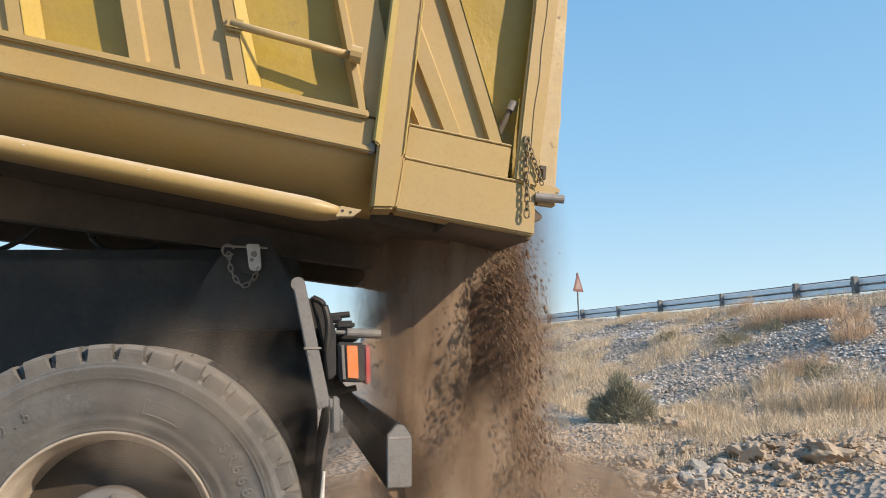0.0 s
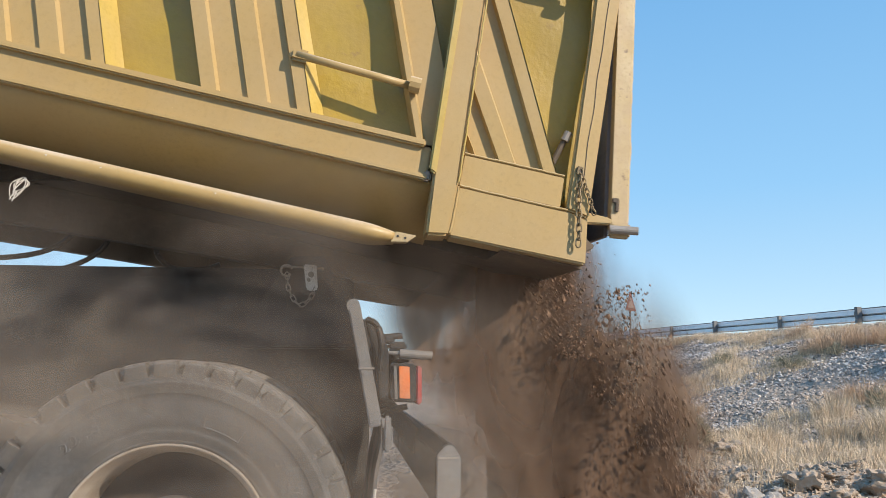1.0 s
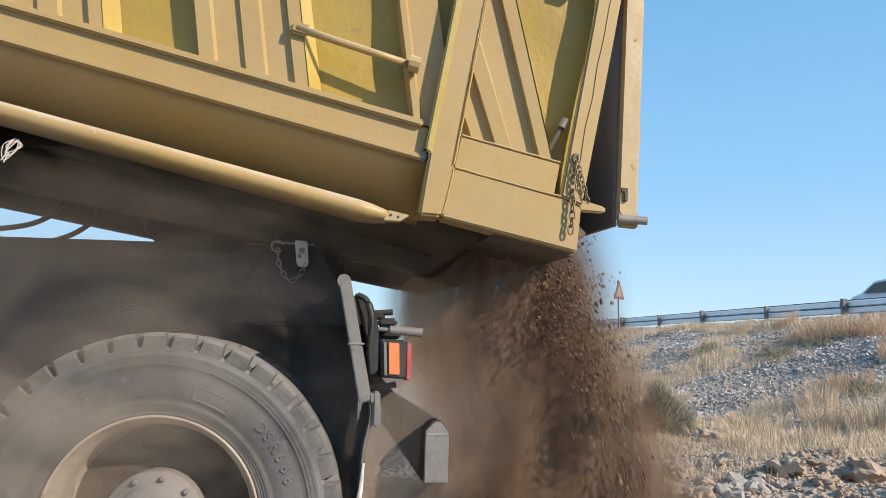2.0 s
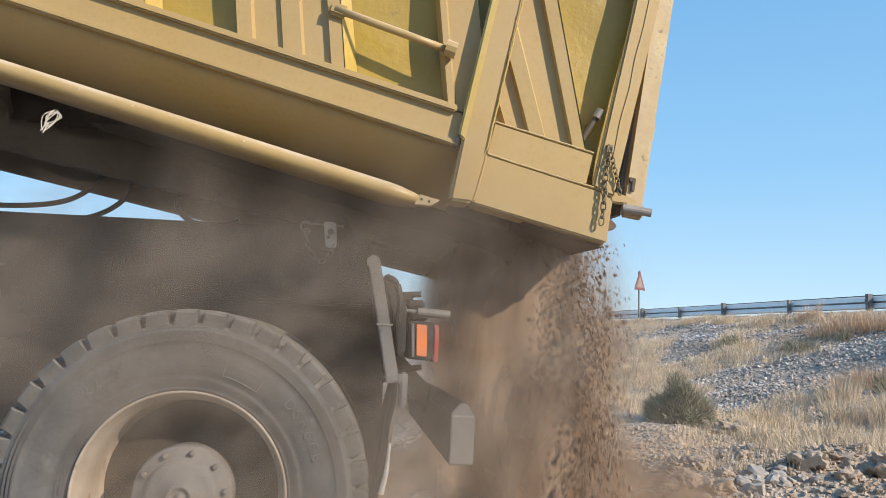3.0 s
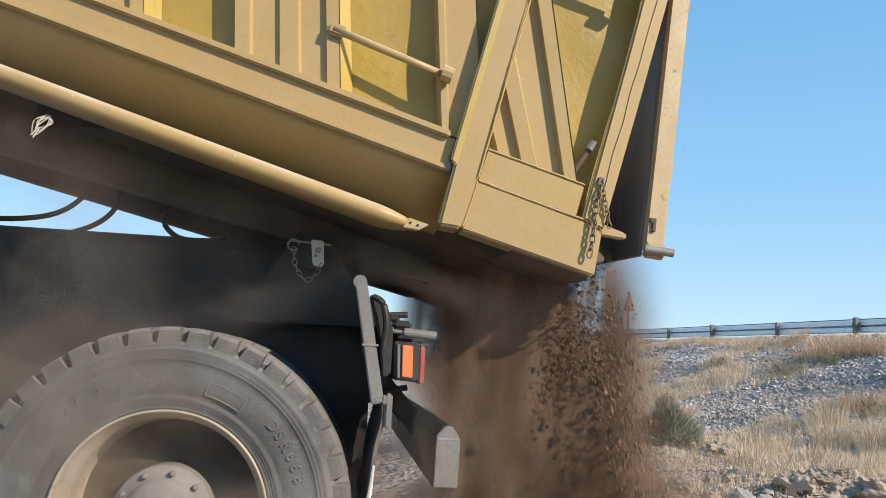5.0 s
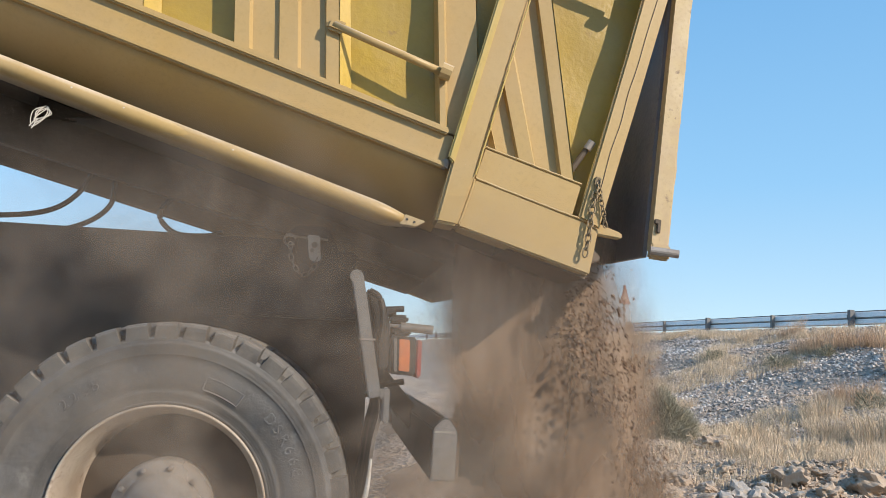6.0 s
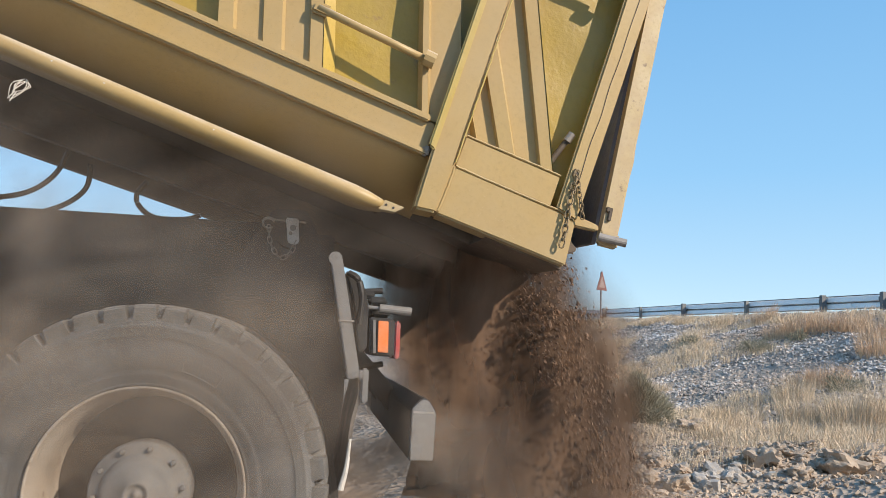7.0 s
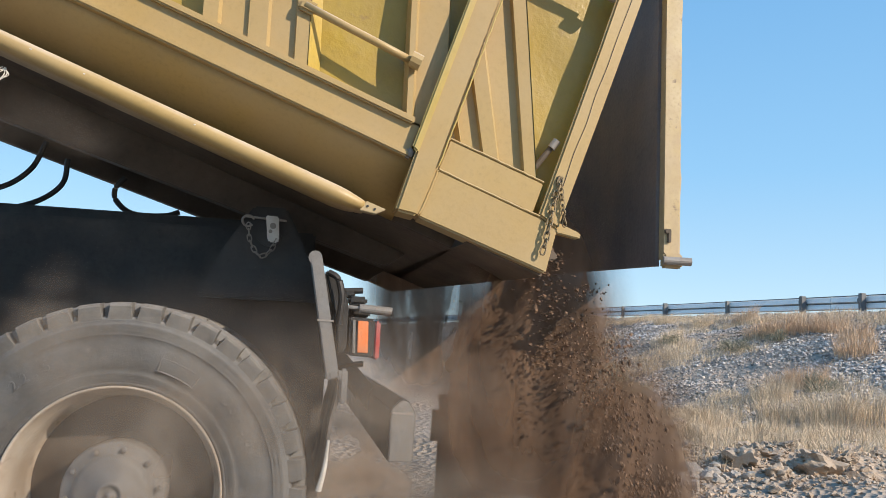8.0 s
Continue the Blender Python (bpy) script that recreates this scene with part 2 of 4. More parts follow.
def prism(pts, y0, y1, bevel=0.004, bm=None):
    """A plate with the outline pts (x, z), from y0 to y1, its edges rounded."""
    own = bmesh.new()
    f = own.faces.new([own.verts.new((x, y0, z)) for x, z in pts])
    r = bmesh.ops.extrude_face_region(own, geom=[f])
    for v in r["geom"]:
        if isinstance(v, bmesh.types.BMVert):
            v.co.y = y1
    bmesh.ops.recalc_face_normals(own, faces=own.faces[:])
    if bevel:
        bmesh.ops.bevel(own, geom=own.edges[:], offset=bevel, segments=2, affect="EDGES", clamp_overlap=True)
    return merge(own, bm)


def merge(own, bm):
    if bm is None:
        return own
    me = bpy.data.meshes.new("tmp")
    own.to_mesh(me)
    own.free()
    bm.from_mesh(me)
    bpy.data.meshes.remove(me)
    return bm


def box(x0, x1, y0, y1, z0, z1, bevel=0.004, bm=None):
    return prism([(x0, z0), (x1, z0), (x1, z1), (x0, z1)], y0, y1, bevel, bm)


def loft(rings, bm=None, caps=True, closed=True):
    own = bmesh.new()
    vs = [[own.verts.new(p) for p in r] for r in rings]
    n = len(rings[0])
    for a, b in zip(vs, vs[1:]):
        for i in range(n if closed else n - 1):
            own.faces.new((a[i], a[(i + 1) % n], b[(i + 1) % n], b[i]))
    if caps and closed:
        own.faces.new(vs[0][::-1])
        own.faces.new(vs[-1])
    return merge(own, bm)


def tube(points, r, seg=10, bm=None, radii=None):
    pts = [Vector(p) for p in points]
    rings = []
    for i, p in enumerate(pts):
        d = (pts[min(i + 1, len(pts) - 1)] - pts[max(i - 1, 0)]).normalized()
        s = d.cross(Vector((0, 0, 1)) if abs(d.z) < 0.9 else Vector((0, 1, 0))).normalized()
        u = s.cross(d)
        rr = radii[i] if radii else r
        rings.append([p + s * rr * math.cos(2 * math.pi * k / seg) + u * rr * math.sin(2 * math.pi * k / seg) for k in range(seg)])
    return loft(rings, bm)


def lathe(profile, seg=96, bm=None, cx=0.0, cz=0.0):
    """Turns (radius, y) pairs round the axle, which lies along y."""
    rings = [[(cx + r * math.cos(2 * math.pi * k / seg), y, cz + r * math.sin(2 * math.pi * k / seg)) for k in range(seg)] for r, y in profile]
    return loft(rings, bm, caps=False)


def smooth_path(ctrl, n=8):
    """A rounded line through the points."""
    c = [Vector(p) for p in ctrl]
    c = [c[0] * 2 - c[1]] + c + [c[-1] * 2 - c[-2]]
    out = []
    for i in range(1, len(c) - 2):
        for k in range(n):
            t = k / n
            p0, p1, p2, p3 = c[i - 1], c[i], c[i + 1], c[i + 2]
            out.append(0.5 * (2 * p1 + (p2 - p0) * t + (2 * p0 - 5 * p1 + 4 * p2 - p3) * t * t + (3 * p1 - p0 - 3 * p2 + p3) * t ** 3))
    return out + [c[-2]]


def chain_mesh(points, link, wire, bm=None):
    """Links along a line, every other one turned."""
    bm = bm or bmesh.new()
    pts = [Vector(p) for p in points]
    acc, places, k = 0.0, [], 0
    for a, b in zip(pts, pts[1:]):
        L = (b - a).length
        while acc <= L:
            places.append((a.lerp(b, acc / L), (b - a).normalized()))
            acc += link * 0.78
        acc -= L
    for i, (p, d) in enumerate(places):
        s = d.cross(Vector((0.15, 1, 0.1))).normalized()
        if i % 2:
            s = (s * 0.35 + d.cross(s) * 0.94).normalized()
        ring = []
        for j in range(12):
            an = 2 * math.pi * j / 12
            ring.append(p + d * (link * 0.5) * math.copysign(abs(math.cos(an)) ** 0.7, math.cos(an)) + s * link * 0.27 * math.copysign(abs(math.sin(an)) ** 0.8, math.sin(an)))
        ring.append(ring[0])
        tube(ring, wire, 5, bm)
    return bm


# ---- ground: yard, bank and road in one sheet ----
def rail_x(y):
    return 14.43 + (y - 14.84) * (12.14 - 14.43) / (32.7 - 14.84)


def road_z(y):
    return 2.08 + 0.004 * (y - 15) + 0.0


def ground_z(x, y):
    d = rail_x(y) - x
    foot = 7.4 + 0.9 * noise.noise((y * 0.23, 3.1, 0))
    top = road_z(min(y, 60))
    s = min(1, max(0, (d - 0.9) / foot))
    s = s * s * (3 - 2 * s) * 0.25 + s * 0.75
    z = top * (1 - s)
    rough_ = (0.13 * noise.noise((x * 0.55, y * 0.45, 1.7)) + 0.05 * noise.noise((x * 2.3, y * 2.3, 5.0))) * min(1, max(0, d / 1.5))
    if d < 0.5:
        rough_ *= 0.05
    r = math.hypot(x - 0.3, y - 0.9)
    z += rough_ * min(1, max(0, (r - 2.2) / 2.0))
    z += 0.20 * math.exp(-((x - 4.6) ** 2 / 1.6 + (y - 4.0) ** 2 / 0.9))
    z += 0.12 * math.exp(-((d - 0.75) / 0.5) ** 2)
    z += 0.10 * noise.noise((x * 1.4, y * 1.4, 9.0)) * min(1, max(0, (r - 2.8) / 1.5)) * min(1, max(0, (d - 6.5) / 1.5))
    heap = math.exp(-((x - 1.6) ** 2 / 0.35 + (y - 1.2) ** 2 / 1.1))
    return z + 0.28 * heap


def grid_axis(lo, hi, fine_lo, fine_hi, step):
    a = list(np.arange(fine_lo, fine_hi, step))
    s, x = step, fine_lo
    while x > lo:
        s *= 1.25
        x -= s
        a.insert(0, x)
    s, x = step, fine_hi
    while x < hi:
        s *= 1.25
        x += s
        a.append(x)
    return a


def build_ground():
    xs, ys = grid_axis(-900, 900, -3, 15.5, 0.13), grid_axis(-900, 1500, -4, 30, 0.17)
    verts = [(x, y, ground_z(x, y)) for y in ys for x in xs]
    n = len(xs)
    faces, mi = [], []
    for j in range(len(ys) - 1):
        for i in range(n - 1):
            faces.append((j * n + i, j * n + i + 1, (j + 1) * n + i + 1, (j + 1) * n + i))
            cx, cy = (xs[i] + xs[i + 1]) / 2, (ys[j] + ys[j + 1]) / 2
            mi.append(1 if 1.2 < cx - rail_x(cy) < 9.5 else 0)
    me = bpy.data.meshes.new("ground")
    me.from_pydata(verts, [], faces)
    me.polygons.foreach_set("material_index", mi)
    me.materials.append(M_GROUND)
    me.materials.append(M_ASPHALT)
    for p in me.polygons:
        p.use_smooth = True
    return tagged(new("ground", me), "dusty tan earth yard rising into a gravel bank", "ground", kind="structure")


def ground_material():
    m = mat("dry_earth", (0.34, 0.255, 0.182), (0.43, 0.33, 0.24), 0.95, 0, 0.9, 25, 0.5, (0.31, 0.27, 0.235), 0.40, spot=(0.28, 0.20, 0.14))
    return m


M_GROUND = ground_material()
pebble = M_GROUND.node_tree.nodes.new("ShaderNodeTexVoronoi")
pebble.inputs["Scale"].default_value = 16
coord = M_GROUND.node_tree.nodes.new("ShaderNodeTexCoord")
M_GROUND.node_tree.links.new(coord.outputs["Object"], pebble.inputs["Vector"])
grain = M_GROUND.node_tree.nodes.new("ShaderNodeBump")
grain.inputs["Strength"].default_value, grain.inputs["Distance"].default_value = 1.0, 0.05
M_GROUND.node_tree.links.new(pebble.outputs["Distance"], grain.inputs["Height"])
under = M_GROUND.node_tree.nodes["Principled BSDF"].inputs["Normal"]
M_GROUND.node_tree.links.new(under.links[0].from_socket, grain.inputs["Normal"])
M_GROUND.node_tree.links.new(grain.outputs[0], under)
build_ground()


# ---- guardrail, sign, road ----
def build_guardrail():
    rail = tagged(new("guardrail"), "galvanised steel guardrail along the road edge", "guardrail", kind="structure")
    prof = [(0.0, 0.0), (-0.02, 0.006), (-0.056, 0.025), (-0.044, 0.125), (0.0, 0.138), (0.0, 0.168), (-0.056, 0.180), (-0.044, 0.285), (0.0, 0.31), (0.008, 0.31), (0.008, 0.0)]
    y = -20.0
    while y < 70:
        y2 = y + 4.0
        rings = [[(rail_x(v) + a, v, road_z(min(v, 60)) + 0.24 + b * 1.1) for a, b in prof] for v in (y, y2 - 0.01)]
        beam = part("beam", loft(rings), M_RAIL, rail)
        # Dark tubes added for the shaded grooves and edges of the beam.
        for h, rad in ((0.592, 0.014), (0.408, 0.012), (0.242, 0.010)):
            part("rim", tube([(rail_x(v) - 0.02, v, road_z(min(v, 60)) + h) for v in (y, y2 - 0.01)], rad, 6), M_POST, beam)
        y = y2
    ys = [29.07, 26.2, 23.33, 20.0, 16.83, 14.84, 12.0] + [9.0 - 3.2 * k for k in range(8)] + [32.3 + 3.2 * k for k in range(11)]
    for y in ys:
        z, x = road_z(min(y, 60)), rail_x(y)
        if y in (20.0, 26.2):
            part("post", box(x - 0.20, x - 0.10, y - 0.05, y + 0.05, z - 0.5, z + 0.60, 0.008), M_GALV, rail)
            continue
        part("post", box(x - 0.24, x - 0.10, y - 0.06, y + 0.06, z - 0.5, z + 0.63, 0.008), M_POST, rail)
        part("spacer", box(x - 0.17, x - 0.08, y + 0.06, y + 0.20, z + 0.40, z + 0.53, 0.02), M_POST, rail)
    return rail


def build_sign():
    x, y, z = 12.25, 29.0, 2.1
    s = tagged(new("road_sign"), "triangular warning sign on a thin steel pole", "road sign")
    s.location = (x, y, z)
    part("pole", tube([(0, 0, -0.3), (0, 0, 2.2)], 0.035, 8), M_POST, s)
    turn = Matrix.Rotation(radians(38), 4, "Z")
    bm = prism([(-0.42, 1.42), (0.42, 1.42), (0.0, 2.26)], -0.05, -0.025, 0.008)
    bm.transform(turn)
    part("plate", bm, M_SIGNBACK, s)
    bm = prism([(-0.25, 1.53), (0.25, 1.53), (0.0, 2.03)], -0.056, -0.05, 0)
    bm.transform(turn)
    part("panel", bm, M_SIGNIN, s)
    return s


build_guardrail()
build_sign()


# ---- the dump truck ----
HUB_Z = 0.528
PIVOT = (0.361, 0.0, 1.338)
WIDE = 2.45
truck = tagged(new("dump_truck"), "dusty yellow dump truck tipping its load of brown earth", "truck")


def build_wheel(side_y, flip, detail):
    """One wheel; its outer side at side_y. flip turns it for the far side."""
    w = new("wheel")
    w.parent = truck
    w.location = (0, side_y, HUB_Z)
    if flip:
        w.rotation_euler = (0, 0, math.pi)
    prof = [(0.300, 0.014), (0.308, 0.006), (0.314, 0.004), (0.317, 0.007), (0.321, 0.0), (0.325, 0.005), (0.329, -0.004), (0.333, 0.002), (0.338, -0.008), (0.343, -0.003), (0.356, -0.012), (0.39, -0.018), (0.43, -0.021), (0.448, -0.019), (0.452, -0.024), (0.458, -0.014),
            (0.464, -0.022), (0.470, -0.010), (0.476, -0.018), (0.482, -0.008), (0.490, -0.008), (0.498, -0.003), (0.501, 0.006), (0.503, 0.018), (0.507, 0.034), (0.534, 0.042), (0.5435, 0.055), (0.5445, 0.15), (0.538, 0.26), (0.52, 0.29), (0.43, 0.32), (0.34, 0.31), (0.300, 0.29)]
    tyre = part("tyre", lathe(prof), M_RUBBER, w, "dusty black truck tyre with block tread", smooth=True)
    bm = bmesh.new()
    n = 39
    for k in range(n if detail else 0):
        a0 = 2 * math.pi * (k + 0.59) / n
        a1 = 2 * math.pi * (k + 1.325) / n
        rings = []
        for y, ro, ri in ((-0.006, 0.521, 0.494), (-0.004, 0.532, 0.495), (0.002, 0.539, 0.496), (0.010, 0.5425, 0.498), (0.060, 0.5455, 0.515)):
            rings.append([(r * math.cos(a), y, r * math.sin(a)) for r, a in ((ri, a0 - 0.008), (ro, a0 + 0.004), (ro, (a0 + a1) / 2), (ro, a1 - 0.004), (ri, a1 + 0.008))])
        loft(rings, bm)
        if k % 3:
            am = a1 + 0.15 * 2 * math.pi / n
            loft([[(r * math.cos(a), y, r * math.sin(a)) for r, a in ((0.500, am - 0.012), (0.516, am - 0.009), (0.516, am + 0.008), (0.500, am + 0.012))] for y in (0.012, 0.05)], bm)
    part("tread", bm, M_TREAD, tyre)
    rim = part("rim", lathe([(0.286, 0.03), (0.304, 0.010), (0.3055, -0.004), (0.303, -0.008), (0.298, -0.006), (0.296, 0.004), (0.284, 0.035), (0.276, 0.06), (0.274, 0.16), (0.268, 0.19), (0.262, 0.20)][1:]), M_RIM, w, "chalky beige painted steel rim", smooth=True)
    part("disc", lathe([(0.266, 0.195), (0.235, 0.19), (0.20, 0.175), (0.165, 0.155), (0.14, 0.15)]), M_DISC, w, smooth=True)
    hub = part("hub", lathe([(0.142, 0.135), (0.145, 0.055), (0.143, 0.045), (0.137, 0.040), (0.112, 0.038), (0.108, 0.030), (0.10, 0.018), (0.085, 0.010), (0.04, 0.004), (0.037, -0.003), (0.028, -0.004), (0.026, 0.003), (0.010, 0.003), (0.009, -0.008), (0.0001, -0.009)], 64), M_HUB, w, "dusty grey planetary hub cap", smooth=True)
    for k in range(10):
        a = 2 * math.pi * (k + 0.2) / 10
        bm = lathe([(0.0085, 0.042), (0.0085, 0.027), (0.006, 0.024), (0.0001, 0.0235)], 6, None, 0.125 * math.cos(a), 0.125 * math.sin(a))
        part("bolt", bm, M_HUB, hub)
    return w, tyre


near_wheel, near_tyre = build_wheel(0.0, False, True)
inner_w, _ = build_wheel(0.345, False, True)
far_w, _ = build_wheel(WIDE, True, False)
far_in, _ = build_wheel(WIDE - 0.345, True, False)


def tyre_marks():
    """Raised outline box and moulded lettering on the sidewall."""
    bm = bmesh.new()

    def arc(r0, r1, a0, a1, rad=0.0022):
        pts = []
        for a in np.linspace(a0, a1, 9):
            pts.append((r1, a))
        for a in np.linspace(a1, a0, 9):
            pts.append((r0, a))
        pts.append(pts[0])
        tube([(r * math.cos(a), -0.018 - 0.0, r * math.sin(a)) for r, a in pts], rad, 5, bm)
    arc(0.366, 0.404, radians(57), radians(74), 0.0026)
    part("sidewall_box", bm, M_RUBBER, near_tyre)
    for text, mid, r, size, step in (("DSR668", 30, 0.404, 0.044, 4.9), ("22.5", 126, 0.402, 0.042, 4.6)):
        for i, ch in enumerate(text):
            cu = bpy.data.curves.new("letter", "FONT")
            cu.body = ch
            cu.size, cu.extrude, cu.bevel_depth = size, 0.0026, 0.0008
            cu.align_x, cu.align_y = "CENTER", "CENTER"
            tmp = bpy.data.objects.new("letter", cu)
            scene.collection.objects.link(tmp)
            bpy.context.view_layer.update()
            me = bpy.data.meshes.new_from_object(tmp.evaluated_get(bpy.context.evaluated_depsgraph_get()))
            bpy.data.objects.remove(tmp)
            me.materials.clear()
            me.materials.append(M_RUBBER)
            a = radians(mid - (i - (len(text) - 1) / 2) * step)
            me.transform(Matrix.Translation((r * math.cos(a), -0.018, r * math.sin(a))) @ Matrix.Rotation(-(a - math.pi / 2), 4, "Y") @ Matrix.Rotation(math.pi / 2, 4, "X"))
            ob = new("letter", me)
            ob.parent = near_tyre


tyre_marks()


def build_chassis():
    for y in (0.80, 1.56):
        part("frame_rail", box(-4.6, 0.52, y, y + 0.09, 1.10, 1.448, 0.01), M_BLACK, truck)
    # Added black backing, stands for the darkness beneath the frame.
    part("shade_backing", box(-4.6, 0.53, 0.70, 0.74, 0.62, 1.40, 0.01), M_BLACK, truck)
    for x in (-2.8, -1.2, 0.36):
        part("cross_member", box(x, x + 0.12, 0.89, 1.56, 1.12, 1.40, 0.01), M_BLACK, truck)
    bm = tube([(0, 0.15, HUB_Z), (0, 0.8, HUB_Z), (0, 1.0, HUB_Z), (0, 1.225, HUB_Z), (0, 1.45, HUB_Z), (0, 1.65, HUB_Z), (0, 2.3, HUB_Z)], 0.1, 20, None, [0.07, 0.08, 0.14, 0.22, 0.14, 0.08, 0.07])
    part("axle", bm, M_BLACK, truck)
    for y in (0.72, 1.65):
        bm = bmesh.new()
        for k in range(7):
            L = 0.75 - k * 0.08
            tube([(-L, y + 0.04, 0.80 + 0.10 * (L / 0.75) ** 2 - k * 0.022), (-L / 2, y + 0.04, 0.80 + 0.03 * (L / 0.75) ** 2 - k * 0.022), (0, y + 0.04, 0.80 - k * 0.022), (L / 2, y + 0.04, 0.80 + 0.03 * (L / 0.75) ** 2 - k * 0.022), (L, y + 0.04, 0.80 + 0.10 * (L / 0.75) ** 2 - k * 0.022)], 0.012, 4, bm)
        part("leaf_spring", bm, M_BLACK, truck)
        part("spring_hanger", box(-0.06, 0.06, y, y + 0.08, 0.60, 1.12, 0.01), M_BLACK, truck)
        part("spring_hanger", box(0.50, 0.60, y, y + 0.08, 0.84, 1.14, 0.01), M_BLACK, truck)
    # Added black panel for the dark gap between tyre and flap.
    part("gap_shade_panel", box(0.20, 0.60, 0.745, 0.765, 0.22, 1.12, 0.008), M_BLACK, truck)
    # hinge bracket under the body
    for y in (0.50, 1.85):
        part("hinge_bracket", prism([(0.12, 1.12), (0.56, 1.12), (0.50, 1.30), (0.42, 1.46), (0.30, 1.46), (0.20, 1.30)], y, y + 0.05, 0.008), M_BLACK, truck)
    part("hinge_shaft", tube([(PIVOT[0], 0.48, PIVOT[2] + 0.02), (PIVOT[0], 1.95, PIVOT[2] + 0.02)], 0.045, 14), M_BLACK, truck)
    # mudguard panel across the wheels with its grey edge strip, and the rubber flap
    part("mudguard", prism([(0.520, 1.23), (0.540, 1.235), (0.612, 0.88), (0.592, 0.875)], 0.03, 0.72, 0.003), M_BLACK, truck)
    strip = part("edge_strip", prism([(0.508, 1.238), (0.546, 1.238), (0.619, 0.879), (0.580, 0.870)], 0.0, 0.028, 0.004), M_GALV, truck, "dusty grey steel mudguard edge strip")
    part("strip_cap", tube([(0.525, 0.0, 1.236), (0.525, 0.05, 1.24)], 0.021, 12), M_GALV, strip)
    part("strip_joint", box(0.541, 0.592, -0.003, 0.0, 1.044, 1.050, 0.001), M_STEEL, strip)
    line = smooth_path([(0.618, 0, 0.88), (0.622, 0, 0.83), (0.606, 0, 0.75), (0.598, 0, 0.68), (0.592, 0, 0.61), (0.578, 0, 0.545)], 5)
    rings = [[(p.x - 0.007, 0.02, p.z), (p.x + 0.004, 0.02, p.z), (p.x + 0.004, 0.70, p.z), (p.x - 0.007, 0.70, p.z)] for p in line]
    flap = part("mud_flap", loft(rings), M_FLAP, truck, "black rubber mud flap with a pale worn edge")
    part("flap_edge", tube([(p.x, 0.016, p.z) for p in line[14:]], 0.007, 8, None, [0.004 + 0.006 * k / len(line[14:]) for k in range(len(line[14:]))]), M_CORD, flap)
    part("flap_clamp", box(0.622, 0.645, 0.01, 0.05, 0.80, 0.905, 0.006), M_GALV, truck)
    part("flap_clamp", box(0.612, 0.626, 0.0, 0.05, 0.872, 0.90, 0.004), M_GALV, truck)
    # brackets, stubs and the lamp
    part("mudguard_web", prism([(0.535, 1.225), (0.60, 1.18), (0.636, 1.05), (0.636, 0.93), (0.60, 0.90)], 0.20, 0.215, 0.003), M_BLACK, truck)
    part("lamp_bracket", prism([(0.560, 1.21), (0.615, 1.185), (0.640, 1.10), (0.640, 0.96), (0.612, 0.95), (0.60, 1.06)], 0.10, 0.16, 0.006), M_BLACK, truck)
    part("lamp_bracket", tube(smooth_path([(0.57, 0.08, 1.20), (0.60, 0.07, 1.18), (0.615, 0.07, 1.12), (0.61, 0.08, 1.04)], 5), 0.010, 8), M_BLACK, truck)
    part("peg", tube([(0.60, 0.14, 1.145), (0.685, 0.14, 1.152)], 0.010, 10), M_BLACK, truck)
    part("bump_stop", box(0.640, 0.70, 0.12, 0.24, 1.105, 1.132, 0.008), M_BLACK, truck)
    part("bump_stop", box(0.625, 0.66, 0.12, 0.24, 1.128, 1.148, 0.006), M_BLACK, truck)
    part("support_tube", tube([(0.60, 0.12, 1.098), (0.680, 0.12, 1.094)], 0.007, 10), M_GALV, truck)
    part("support_tube", tube([(0.675, 0.12, 1.094), (0.772, 0.12, 1.088), (0.779, 0.12, 1.087)], 0.0145, 14), M_GALV, truck)
    part("lamp_crossbar", box(0.655, 0.715, 0.16, 2.29, 1.068, 1.10, 0.006), M_BLACK, truck)
    for y0, y1 in ((0.10, 0.42), (2.03, 2.35)):
        lamp = part("tail_lamp", prism([(0.643, 1.066), (0.727, 1.062), (0.727, 0.940), (0.650, 0.944)], y0, y1, 0.006), M_BLACK, truck, "black tail lamp with an orange side lens")
        part("side_lens", prism([(0.671, 1.054), (0.705, 1.053), (0.708, 0.953), (0.674, 0.955)], y0 - 0.006, y0, 0.002), M_ORANGE, lamp, "dusty orange side lens")
        part("lens_frame", prism([(0.655, 1.056), (0.664, 1.056), (0.669, 0.952), (0.660, 0.952)], y0 - 0.005, y0, 0.001), M_GALV, lamp)
        part("rear_lens", box(0.727, 0.745, y0 + 0.002, y1 - 0.01, 0.935, 1.055, 0.005), M_RED, lamp, "dusty red rear lens")
    # under-run bar with its pale end plate
    outline = [(0.788, 0.620), (0.868, 0.620), (0.872, 0.772), (0.846, 0.812), (0.822, 0.816), (0.790, 0.780)]
    bar = part("underrun_bar", prism(outline, 0.104, 2.34, 0.005), M_BLACK, truck)
    part("end_plate", prism([(0.790, 0.622), (0.866, 0.622), (0.869, 0.772), (0.845, 0.808), (0.823, 0.811), (0.792, 0.779)], 0.096, 0.104, 0.003), M_GALV, bar, "pale grey end plate")
    part("plate_seam", box(0.797, 0.862, 0.0945, 0.096, 0.768, 0.774, 0), M_STEEL, bar)
    for y in (0.86, 1.50):
        part("bar_hanger", prism([(0.44, 1.14), (0.50, 1.14), (0.81, 0.80), (0.79, 0.70), (0.76, 0.74)], y, y + 0.06, 0.006), M_BLACK, truck)
    # pin retainer on its chain
    pin = part("pin_plate", prism([(0.346, 1.423), (0.392, 1.421), (0.399, 1.335), (0.392, 1.326), (0.364, 1.327), (0.357, 1.335)], 0.462, 0.474, 0.004), M_TAG, truck, "white pin plate hanging with a small chain")
